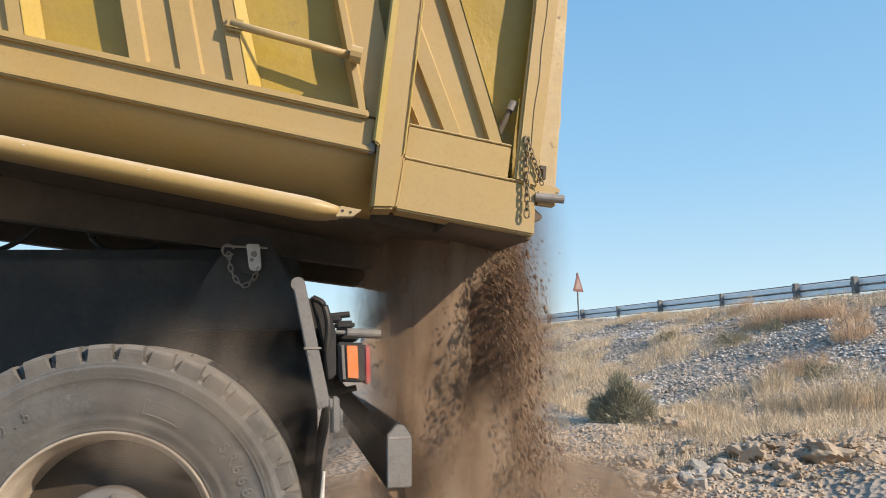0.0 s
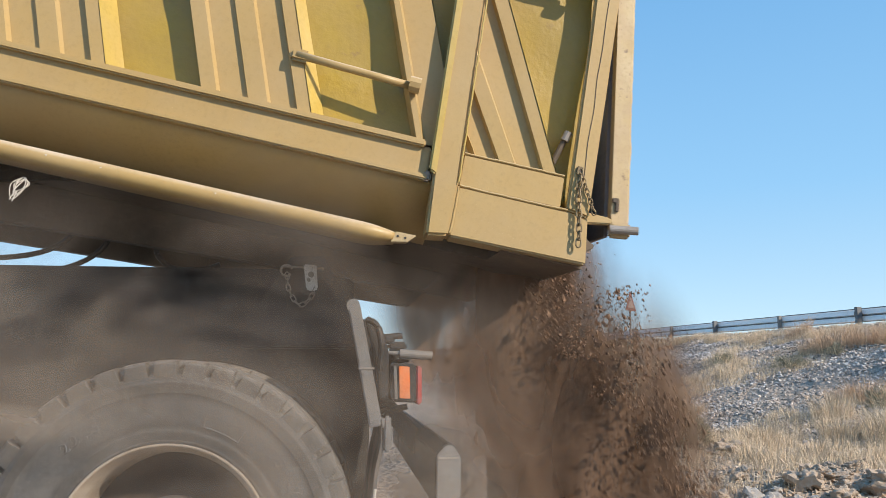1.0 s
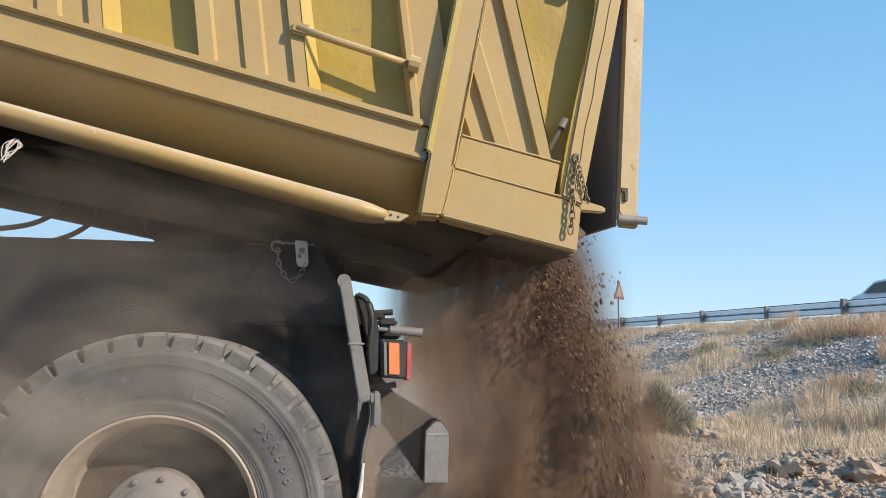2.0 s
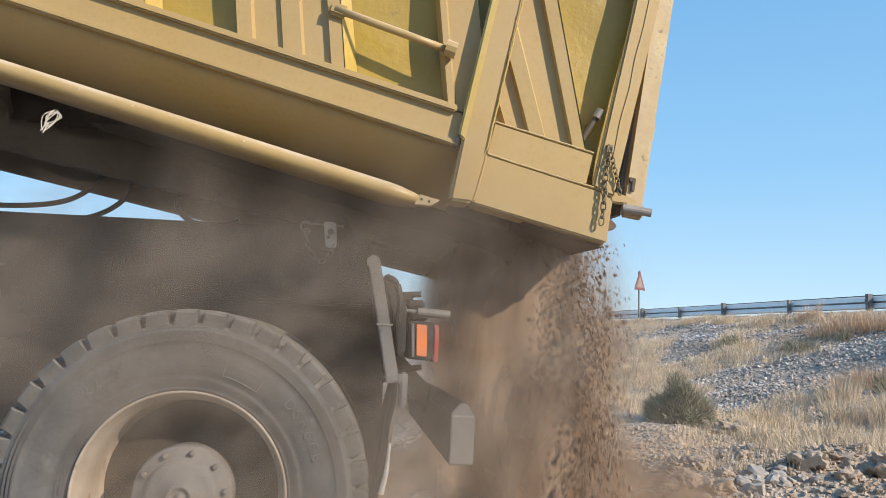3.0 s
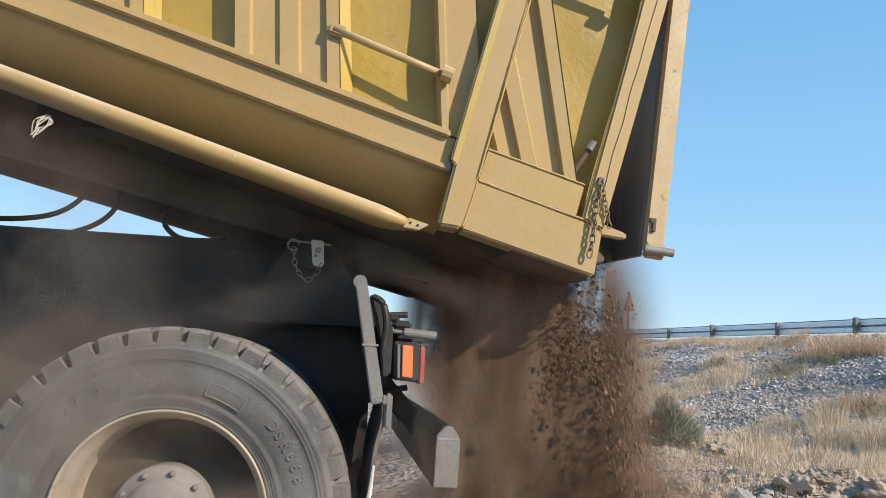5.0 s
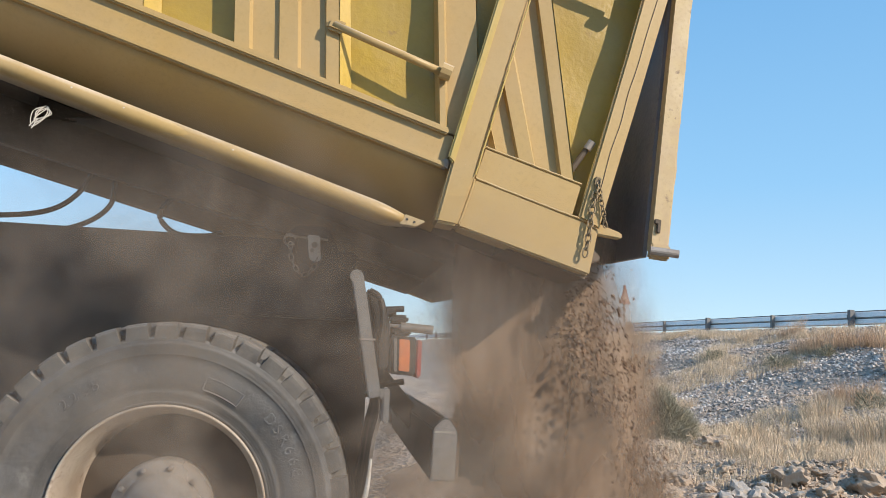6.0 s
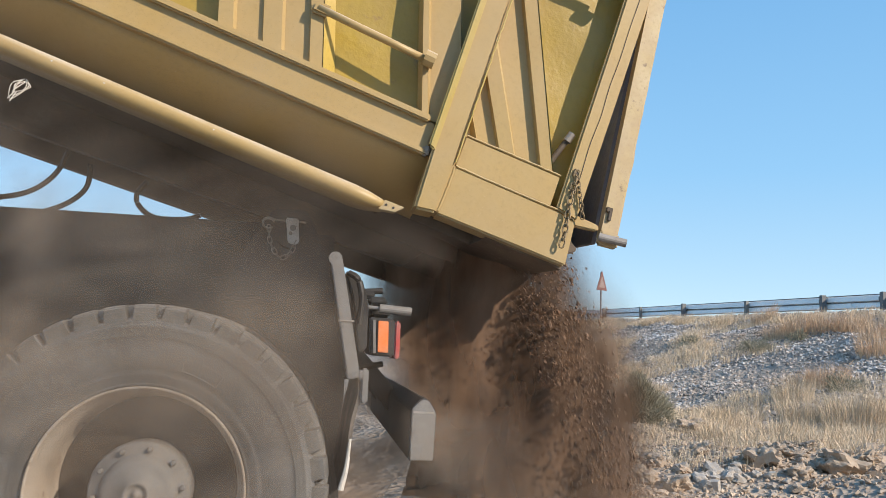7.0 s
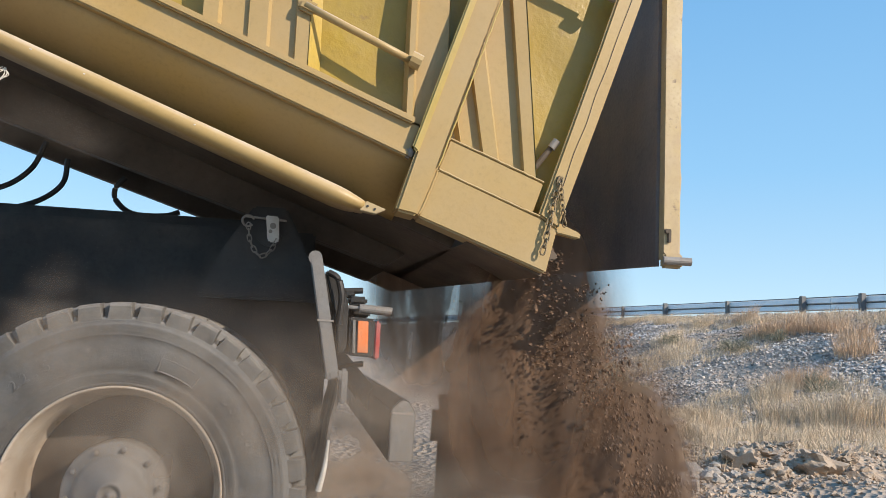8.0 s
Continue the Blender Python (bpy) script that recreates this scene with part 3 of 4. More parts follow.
    part("rivet", tube([(0.374, 0.455, 1.385), (0.374, 0.462, 1.385)], 0.011, 12), M_STEEL, pin)
    part("rivet", tube([(0.366, 0.457, 1.365), (0.366, 0.462, 1.365)], 0.007, 10), M_STEEL, pin)
    part("pin_rod", tube([(0.272, 0.47, 1.415), (0.42, 0.47, 1.408)], 0.004, 8), M_STEEL, pin)
    part("ring", tube([(0.285 + 0.02 * math.cos(a), 0.47, 1.400 + 0.02 * math.sin(a)) for a in np.linspace(0.3, 5.6, 18)], 0.0045, 6), M_STEEL, pin)
    part("chain", chain_mesh(smooth_path([(0.288, 0.468, 1.38), (0.296, 0.466, 1.33), (0.322, 0.465, 1.285), (0.345, 0.465, 1.276), (0.372, 0.465, 1.298), (0.386, 0.466, 1.33)], 6), 0.028, 0.0024), M_STEEL, pin)
    # hydraulic hoses between frame and body
    for pts in ([(-1.25, 0.9, 1.50), (-0.95, 0.9, 1.485), (-0.72, 0.9, 1.515), (-0.60, 0.9, 1.60), (-0.55, 0.9, 1.72)], [(-0.70, 0.92, 1.43), (-0.56, 0.92, 1.485), (-0.48, 0.92, 1.56), (-0.47, 0.92, 1.66)],
                [(-0.24, 0.90, 1.60), (-0.275, 0.9, 1.55), (-0.265, 0.9, 1.50), (-0.20, 0.9, 1.455), (-0.08, 0.9, 1.455), (-0.02, 0.9, 1.475)]):
        part("hose", tube(smooth_path(pts, 6), 0.011, 8), M_HOSE, truck)


build_chassis()


# ---- tipping body, in its own space: origin on the hinge line, x to the rear ----
body = new("tip_body")
body.parent = truck
body.location = PIVOT
FRONT = -3.6
TOP = 1.72


def build_body():
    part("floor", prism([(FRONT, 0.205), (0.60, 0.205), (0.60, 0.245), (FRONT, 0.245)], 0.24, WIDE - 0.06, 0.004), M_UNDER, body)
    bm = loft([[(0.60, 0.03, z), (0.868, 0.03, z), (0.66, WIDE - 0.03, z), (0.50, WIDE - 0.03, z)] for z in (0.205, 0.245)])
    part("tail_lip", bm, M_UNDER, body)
    part("front_wall", box(FRONT - 0.06, FRONT, 0.03, WIDE - 0.03, 0.2, TOP, 0.006), M_TAN, body)
    # side walls: a recessed sheet with dents
    for y, s in ((0.075, 1), (WIDE - 0.075, -1)):
        rings = []
        nx, nz = 120, 30
        for i in range(nx + 1):
            x = FRONT + (0.84 - FRONT) * i / nx
            front = [(x, y + 0.022 * noise.noise((x * 3.1, k * 0.16, s * 4.0)) + 0.003 * noise.noise((x * 9, k * 0.5, 4)), 0.40 + (TOP - 0.40) * k / nz) for k in range(nz + 1)]
            rings.append(front + [(x, y + s * 0.03, TOP), (x, y + s * 0.03, 0.40)])
        part("side_sheet", loft(rings), M_YEL, body, "dented yellow steel side sheet", smooth=True)
    part("far_bottom_rail", box(FRONT, 0.66, WIDE - 0.07, WIDE, 0.20, 0.48, 0.006), M_TAN, body)
    part("far_post", box(0.60, 0.66, WIDE - 0.09, WIDE, 0.2, TOP, 0.006), M_TAN, body)
    # longitudinal beams below the floor, deeper to the front
    for y in (0.78, 1.58):
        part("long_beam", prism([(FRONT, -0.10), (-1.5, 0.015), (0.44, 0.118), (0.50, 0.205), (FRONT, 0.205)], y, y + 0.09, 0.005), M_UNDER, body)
    # bottom rail: flat face, lips above and below, cove underneath, round rub rail
    part("side_rail", box(FRONT, 0.318, 0.004, 0.075, 0.372, 0.478, 0.006), M_TAN, body)
    part("rail_lip", box(FRONT, 0.292, -0.016, 0.08, 0.470, 0.494, 0.005), M_TAN, body)
    part("rail_lip", box(FRONT, 0.316, -0.012, 0.03, 0.366, 0.386, 0.005), M_TAN, body)
    rings = []
    for x in np.linspace(FRONT, 0.365, 24):
        w = 0.0016 * math.sin(x * 9)
        rings.append([(x, 0.014 + w, 0.374), (x, 0.036 + w, 0.345), (x, 0.072 + w, 0.312), (x, 0.114 + w, 0.278), (x, 0.155, 0.248), (x, 0.20, 0.222), (x, 0.245, 0.206), (x, 0.245, 0.216), (x, 0.21, 0.234), (x, 0.13, 0.374)])
    part("cove_sheet", loft(rings), M_TAN, body, smooth=True)
    prof = [(-0.012 + 0.028 * -math.cos(a), 0.0265 * math.sin(a)) for a in np.linspace(-1.35, 1.35, 9)]
    rings = []
    for x, k in ((FRONT, 1), (-2.0, 1), (-1.0, 1), (0.16, 1), (0.20, 0.9), (0.245, 0.62), (0.262, 0.45)):
        zc = 0.165 + (1 - k) * 0.012
        rings.append([(x, 0.03 + (yy - 0.03) * k, zc + zz * k) for yy, zz in prof] + [(x, 0.09, zc + 0.0265 * k), (x, 0.09, zc - 0.0265 * k)])
    part("rub_rail", loft(rings), M_TAN, body, "round tan rub rail along the body's lower edge", smooth=True)
    tip = part("rail_tip", prism([(0.25, 0.150), (0.258, 0.186), (0.325, 0.187), (0.30, 0.160)], -0.004, 0.03, 0.002), M_GATE_OUT, body)
    for x in (0.268, 0.292):
        part("rivet_hole", tube([(x, -0.006, 0.172), (x, -0.004, 0.172)], 0.004, 8), M_HOSE, tip)
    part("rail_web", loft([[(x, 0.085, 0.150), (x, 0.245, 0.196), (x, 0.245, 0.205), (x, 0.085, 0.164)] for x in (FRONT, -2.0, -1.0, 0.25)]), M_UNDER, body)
    for x in (-0.80, -0.64, -0.30):
        part("weld_bead", tube([(x, -0.034, 0.172), (x + 0.010, -0.037, 0.170)], 0.004, 6), M_CORD, body)
    # sloping bay pillar
    pil = part("bay_pillar", prism([(0.350, 0.193), (0.421, 0.206), (0.419, 0.375), (0.336, 1.72), (0.252, 1.72), (0.316, 0.60)], -0.022, 0.09, 0.008), M_TAN, body, "broad tan bay pillar with a raised yellow edge")
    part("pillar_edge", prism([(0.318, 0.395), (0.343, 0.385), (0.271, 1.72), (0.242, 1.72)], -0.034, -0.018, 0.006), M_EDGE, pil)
    part("pillar_weld", tube([(0.4185 - 0.05 * (z - 0.38) + 0.0025 * noise.noise((z * 40, 0, 0)), -0.021, z) for z in np.linspace(0.38, 1.7, 90)], 0.003, 6), M_EDGE, pil)
    part("pillar_gusset", box(0.305, 0.330, -0.005, 0.05, 0.366, 0.40, 0.006), M_STEEL, pil)
    # corner plates
    part("corner_plate", prism([(0.421, 0.206), (0.868, 0.213), (0.850, 0.360), (0.780, 0.372), (0.42, 0.372)], -0.010, 0.085, 0.006), M_TAN, body, "flat tan lower corner plate")
    part("upper_plate", prism([(0.419, 0.372), (0.756, 0.374), (0.752, 0.482), (0.417, 0.480)], -0.004, 0.085, 0.005), M_TAN, body)
    for pts in (((0.424, -0.008, 0.374), (0.60, -0.009, 0.372), (0.778, -0.010, 0.374)), ((0.423, -0.014, 0.215), (0.424, -0.014, 0.30), (0.421, -0.013, 0.370)), ((0.42, -0.004, 0.482), (0.58, -0.004, 0.483), (0.752, -0.004, 0.484))):
        line = smooth_path(pts, 12)
        bm = tube([(p.x + 0.0015 * noise.noise(p * 90), p.y, p.z + 0.0025 * noise.noise(p * 70)) for p in line], 0.0035, 6)
        part("weld_seam", bm, M_TAN, body)
    # rear post and its seam
    post = part("rear_post", prism([(0.775, 0.374), (0.850, 0.362), (0.838, 0.80), (0.806, 1.72), (0.712, 1.72), (0.752, 0.95)], -0.016, 0.010, 0.007), M_TAN, body, "tan rear corner post with a rough weld")
    line = [(0.812 - 0.03 * (z - 0.4) + 0.004 * noise.noise((z * 9, 1, 2)), -0.017, z) for z in np.linspace(0.44, 1.45, 60)]
    part("post_seam", tube(line, 0.0013, 5), M_UNDER, post)
    part("far_rear_post", box(0.75, 0.84, WIDE - 0.10, WIDE, 0.36, TOP, 0.006), M_TAN, body)
    # latch jaw at the rear corner
    part("latch_jaw", prism([(0.835, 0.346), (0.93, 0.364), (0.935, 0.377), (0.925, 0.384), (0.835, 0.386)], 0.0, 0.03, 0.004), M_TAN, body)
    part("latch_jaw", prism([(0.855, 0.250), (0.885, 0.270), (0.890, 0.285), (0.870, 0.295), (0.850, 0.310)], 0.005, 0.03, 0.004), M_UNDER, body)
    part("latch_bar", tube([(0.700, 0.03, 0.49), (0.738, 0.03, 0.62)], 0.010, 10), M_UNDER, body)
    part("latch_bar", tube([(0.736, 0.025, 0.61), (0.744, 0.02, 0.64)], 0.014, 10), M_STEEL, body)
    # slanted pressed panels of the long bay, stepped in section
    lean = 0.385

    def pressed(prof, slopes, z1, least=-9.0):
        """A pressed panel; prof: (x, y) across it at its foot."""
        z0 = 0.488
        back = [(prof[-1][0], 0.078), (prof[0][0], 0.078)]
        pts = prof + back
        sl = slopes + [slopes[-1], slopes[0]]
        rings = [[(max(x - k * (z - z0), least - 0.06 * (z - z0)), yy, z) for (x, yy), k in zip(pts, sl)] for z in np.linspace(z0, z1, 9)]
        panel = part("pressed_panel", loft(rings), M_TAN, body)
        (xa, ya), (xb, yb) = prof[-2:]
        ka, kb = slopes[-2:]
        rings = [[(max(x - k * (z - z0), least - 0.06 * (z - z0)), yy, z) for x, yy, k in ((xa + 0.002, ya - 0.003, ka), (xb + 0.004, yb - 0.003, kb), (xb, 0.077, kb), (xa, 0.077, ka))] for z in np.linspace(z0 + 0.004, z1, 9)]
        # The flank's sunlit brightness is put into its yellow.
        part("panel_flank", loft(rings), M_EDGE, panel, "yellow sloping flank coloured brighter as its sunlit side")
        return panel
    for base in (0.0, -0.64, -1.28, -1.92, -2.56, -3.20):
        prof = [(-0.432, 0.074), (-0.424, 0.004), (-0.376, 0.004), (-0.366, 0.020), (-0.281, 0.020), (-0.277, 0.006), (-0.216, 0.006), (-0.206, 0.020), (-0.125, 0.020), (-0.121, 0.002), (-0.078, 0.002), (-0.040, 0.074)]
        prof = [(max(FRONT, x + base), y) for x, y in prof]
        pressed(prof, [lean] * len(prof), TOP)
    pressed([(0.256, 0.074), (0.262, 0.0), (0.282, 0.0), (0.292, 0.022), (0.40, 0.022), (0.405, 0.074)], [lean] * 6, TOP)
    # fan in the corner bay
    prof = [(0.422, 0.030), (0.440, 0.030), (0.455, 0.010), (0.462, 0.028), (0.530, 0.028), (0.534, 0.006), (0.586, 0.004), (0.596, 0.024), (0.676, 0.024), (0.680, 0.0), (0.722, -0.002), (0.742, 0.074)]
    pressed(prof, [0.62, 0.62, 0.62, 0.61, 0.59, 0.59, 0.58, 0.57, 0.50, 0.50, 0.485, 0.485], 1.08, 0.345)
    # tie rod across the bay
    rod = part("tie_rod", tube([(-0.165, -0.012, 0.668), (-0.02, -0.014, 0.662), (0.08, -0.012, 0.660), (0.215, -0.012, 0.655)], 0.0125, 12), M_TAN, body, "tan tie rod with flattened welded ends", smooth=True)
    part("rod_end", box(-0.185, -0.125, -0.02, 0.004, 0.648, 0.688, 0.008), M_TAN, rod)
    part("rod_end", tube([(0.20, -0.03, 0.655), (0.235, -0.03, 0.654)], 0.026, 10), M_TAN, rod)
    # Unseen bar above the view, added to cast a shadow on the corner sheet.
    stay = part("shadow_stay", tube([(0.47, 0.0, 1.185), (0.60, -0.004, 1.18), (0.70, 0.0, 1.175)], 0.014, 10), M_TAN, body, "tan stay bar added above the view to shade the corner bay", smooth=True)
    part("stay_end", tube([(0.69, -0.022, 1.172), (0.735, -0.022, 1.170)], 0.022, 10), M_STEEL, stay)
    # chains at the rear corner
    part("chain", chain_mesh([(0.795, -0.024, 0.505), (0.80, -0.026, 0.44), (0.825, -0.030, 0.30), (0.828, -0.030, 0.265)], 0.030, 0.0032), M_CHAIN, body, "rusty hanging chain")
    part("chain", chain_mesh([(0.797, -0.024, 0.505), (0.84, -0.028, 0.42), (0.868, -0.02, 0.37)], 0.022, 0.0024), M_CHAIN, body, "rusty hanging chain")
    part("chain_lug", box(0.783, 0.805, -0.024, -0.014, 0.498, 0.522, 0.003), M_UNDER, body)
    # cord tied under the rub rail
    bm = bmesh.new()
    for k in range(5):
        r = random.Random(k)
        tube(smooth_path([(-0.905 + r.uniform(-.01, .01), 0.02, 0.125), (-0.925 + r.uniform(-.015, .015), 0.0, 0.09 + r.uniform(-.01, .01)), (-0.90 + r.uniform(-.02, .02), 0.0, 0.05 + r.uniform(-.015, .02)), (-0.875 + r.uniform(-.01, .015), 0.005, 0.10), (-0.905, 0.02, 0.125)], 5), 0.0019, 5, bm)
    tube([(-0.91, 0.0, 0.07), (-0.925, 0.0, 0.035)], 0.0026, 5, bm)
    tube([(-0.905, 0.0, 0.07), (-0.912, 0.0, 0.03)], 0.0026, 5, bm)
    bm.transform(Matrix.Translation((-0.9, 0, 0.08)) @ Matrix.Diagonal((0.7, 1, 0.85, 1)) @ Matrix.Translation((0.965, 0, -0.10)))
    part("cord", bm, M_CORD, body, "knotted white cord")
    # load still inside
    bm = bmesh.new()
    nx, ny = 40, 24
    g = [[bm.verts.new((FRONT + 0.05 + (0.45 - FRONT) * i / nx, 0.12 + (WIDE - 0.24) * j / ny, 0.35 + 0.45 * (1 - i / nx) ** 0.5 + 0.06 * noise.noise((i * .3, j * .3, 2)))) for j in range(ny + 1)] for i in range(nx + 1)]
    for i in range(nx):
        for j in range(ny):
            bm.faces.new((g[i][j], g[i + 1][j], g[i + 1][j + 1], g[i][j + 1]))
    part("load", bm, M_SOIL, body, "load of brown earth", smooth=True)


build_body()

# ---- tailgate, hung from its top edge ----
GATE_HINGE = (0.746, 1.67)
tailgate = new("tailgate")
tailgate.parent = truck


def build_tailgate():
    """In its own space: origin on the top hinge, hanging down."""
    part("panel", loft([[(0.0, y, 0.02), (0.014, y, 0.02), (0.014, y, z), (0.0, y, z)] for y, z in ((0.05, -1.352), (1.2, -1.29), (WIDE - 0.08, -1.22))]), M_GATE_IN, tailgate, "scoured dark steel inner panel")
    rings = []
    for z in np.linspace(0.04, -1.33, 50):
        w = 0.004 * noise.noise((z * 8, 0, 0)) + 0.003 * noise.noise((z * 31, 3, 0))
        rings.append([(0.012, 0.012, z), (0.066 + w, 0.014, z), (0.074 + w, 0.022, z), (0.074 + w, 0.052, z), (0.012, 0.052, z)])
    part("edge_channel", loft(rings), M_GATE_OUT, tailgate, "chipped pale yellow edge channel")
    rings = [[(a, b + WIDE - 0.13, c) for a, b, c in r] for r in rings]
    part("edge_channel", loft(rings), M_GATE_OUT, tailgate)
    for z in (-0.2, -0.65, -1.12):
        part("stiffener", box(0.014, 0.07, 0.06, WIDE - 0.09, z - 0.04, z + 0.04, 0.006), M_GATE_OUT, tailgate)
    pin = part("locking_pin", tube([(0.0, -0.01, -1.338), (0.088, -0.030, -1.340)], 0.0135, 14), M_STEEL, tailgate, "worn steel locking pin")
    part("pin_lug", box(0.006, 0.072, -0.004, 0.03, -1.36, -1.31, 0.006), M_GATE_OUT, tailgate)
    part("hook", prism([(0.012, -1.23), (0.034, -1.23), (0.034, -1.275), (0.022, -1.275), (0.022, -1.245), (0.012, -1.245)], 0.002, 0.012, 0.002), M_UNDER, tailgate)


build_tailgate()

# opening of the gate: seconds and the gap at its foot
GAPS = [(0.0, 56), (0.1, 69), (0.2, 100), (0.3, 133), (0.4, 158), (0.5, 175), (0.6, 184), (0.7, 186), (0.8, 164), (0.9, 131), (1.0, 95), (1.1, 46), (1.2, 46), (1.3, 48), (1.4, 60), (1.5, 77), (1.6, 108), (1.7, 122),
        (1.9, 128), (2.1, 110), (2.3, 75), (2.5, 50), (2.7, 47), (2.8, 53), (2.9, 64), (3.0, 75), (3.1, 88), (3.2, 100), (3.3, 105), (3.4, 112), (3.5, 115), (3.6, 108), (3.8, 100), (3.9, 86), (4.0, 78), (4.1, 70), (4.2, 68), (4.3, 70), (4.4, 75),
        (4.5, 86), (4.6, 96), (4.8, 118), (5.0, 134), (5.2, 120), (5.4, 105), (5.6, 118), (5.8, 137), (5.9, 145), (6.0, 151), (6.1, 154), (6.2, 158), (6.3, 155), (6.4, 146), (6.5, 140), (6.6, 127), (6.7, 114), (6.8, 106), (6.9, 101), (7.0, 102), (7.1, 112),
        (7.2, 140), (7.3, 170), (7.4, 205), (7.5, 241), (7.6, 268), (7.7, 281), (7.8, 274), (7.9, 263), (8.0, 252)]
TILTS = [(0.0, 10.96), (0.5, 11.36), (1.0, 11.67), (1.5, 12.41), (3.0, 14.47), (3.5, 14.86), (4.0, 15.47), (4.5, 16.0), (6.0, 17.63), (6.5, 18.51), (7.0, 19.44), (7.5, 20.03), (8.0, 20.68)]


def tilt_at(t):
    return float(np.interp(t, [r[0] for r in TILTS], [r[1] for r in TILTS]))


def gap_at(t):
    return float(np.interp(t, [r[0] for r in GAPS], [r[1] for r in GAPS]))


def flow_at(t):
    """How hard the earth pours at t: it runs a little ahead of the gate."""
    return max(gap_at(t - 0.1), gap_at(t + 0.2))


def gate_angle(t):
    return -math.degrees(math.asin((0.852 + (gap_at(t) - 56) / 534 - GATE_HINGE[0]) / 1.34))


def body_point(t, x, y, z):
    return Matrix.Translation(PIVOT) @ Matrix.Rotation(radians(tilt_at(t)), 4, "Y") @ Vector((x, y, z))


# ---- falling earth and dust ----
def grains_mesh(name, seed, count):
    """Loose grains and lumps in a flat cluster along the tail lip; its origin is the lip's near end."""
    r = np.random.RandomState(seed)
    verts, faces = [], []
    octa = np.array([(1, 0, 0), (-1, 0, 0), (0, 1, 0), (0, -1, 0), (0, 0, 1), (0, 0, -1)], float)
    of = [(0, 2, 4), (2, 1, 4), (1, 3, 4), (3, 0, 4), (2, 0, 5), (1, 2, 5), (3, 1, 5), (0, 3, 5)]
    tet = np.array([(1, 1, 1), (1, -1, -1), (-1, 1, -1), (-1, -1, 1)], float) * 0.7
    tf = [(0, 1, 2), (0, 3, 1), (0, 2, 3), (1, 3, 2)]
    lanes = r.uniform(0.15, 2.3, 9)
    for i in range(count):
        edge = r.rand() < 0.78
        y = float(r.uniform(0.24, 0.6) if edge and r.rand() < 0.72 else r.uniform(0.6, 2.3) if r.rand() < 0.5 else np.clip(r.choice(lanes) + r.normal(0, 0.07), 0.5, 2.3))
        x = -0.0875 * y + (0.0 + 0.040 * r.normal() if edge else r.normal(-0.08, 0.07))
        z = r.uniform(-0.22, 0.20)
        u = r.rand()
        if edge:
            size = 0.0020 + 0.0026 * r.rand() if u < 0.82 else 0.004 + 0.0055 * r.rand() ** 2
        else:
            size = 0.0014 + 0.0014 * r.rand() if u < 0.96 else 0.0025 + 0.002 * r.rand()
        src, fs = (tet, tf) if size < 0.005 else (octa, of)
        q = np.linalg.qr(r.normal(size=(3, 3)))[0]
        p = (src * r.uniform(0.7, 1.3, (len(src), 1))) @ q * size + (x, y, z)
        b = len(verts)
        verts += [tuple(v) for v in p]
        faces += [(a + b, c + b, d + b) for a, c, d in fs]
    ball = bmesh.new()
    bmesh.ops.create_icosphere(ball, subdivisions=1, radius=1.0)
    ball.verts.ensure_lookup_table()
    bv = np.array([v.co[:] for v in ball.verts])
    bf = [tuple(v.index for v in f.verts) for f in ball.faces]
    ball.free()
    for i in range(16):
        y = r.uniform(0.26, 1.2)
        size = 0.005 + 0.006 * r.rand() ** 1.8
        p = bv * r.uniform(0.6, 1.35, (len(bv), 1)) * (size, size, size * 1.5) + (-0.0875 * y + r.normal(0.01, 0.035), y, r.uniform(-0.2, 0.2))
        b = len(verts)
        verts += [tuple(v) for v in p]
        faces += [tuple(a + b for a in f) for f in bf]
    me = bpy.data.meshes.new(name)
    me.from_pydata(verts, [], faces)
    me.materials.append(M_SOIL)
    return me


def puff_mesh(name, seed, sheets, mat_):
    """Airborne dust: a few wavy sheets through a ball of radius one."""
    r = random.Random(seed)
    bm = bmesh.new()
    for s in range(sheets):
        own = bmesh.new()
        n = 14
        g = [[own.verts.new((2 * i / n - 1, 0.16 * noise.noise((i * 0.35, k * 0.35, seed + s * 7)) + (s - (sheets - 1) / 2) * 0.34, 2 * k / n - 1)) for k in range(n + 1)] for i in range(n + 1)]
        for i in range(n):
            for k in range(n):
                own.faces.new((g[i][k], g[i + 1][k], g[i + 1][k + 1], g[i][k + 1]))
        own.transform(Matrix.Rotation(r.uniform(-0.25, 0.25), 4, "Z") @ Matrix.Rotation(r.uniform(-0.3, 0.3), 4, "X"))
        merge(own, bm)
    me = bpy.data.meshes.new(name)
    bm.to_mesh(me)
    bm.free()
    me.materials.append(mat_)
    for p in me.polygons:
        p.use_smooth = True
    return me


GRAINS = [grains_mesh("falling_earth", 11 + k, 1900) for k in range(5)]
EARTH = []
DT = 0.07
k = 0
t0 = -0.55
while t0 < 7.95:
    ob = tagged(new("falling_earth", GRAINS[k % 5]), "brown earth pouring off the tail lip", "earth", kind="stuff")
    EARTH.append((ob, t0, random.Random(k).uniform(-0.04, 0.04)))
    t0 += DT
    k += 1

FALL_PUFFS = [puff_mesh("falling_dust", 3 + k, 1, M_SHADEDUST if k < 3 else M_PALEDUST) for k in range(6)]
VEILS = []
k = 0
t0 = -0.6
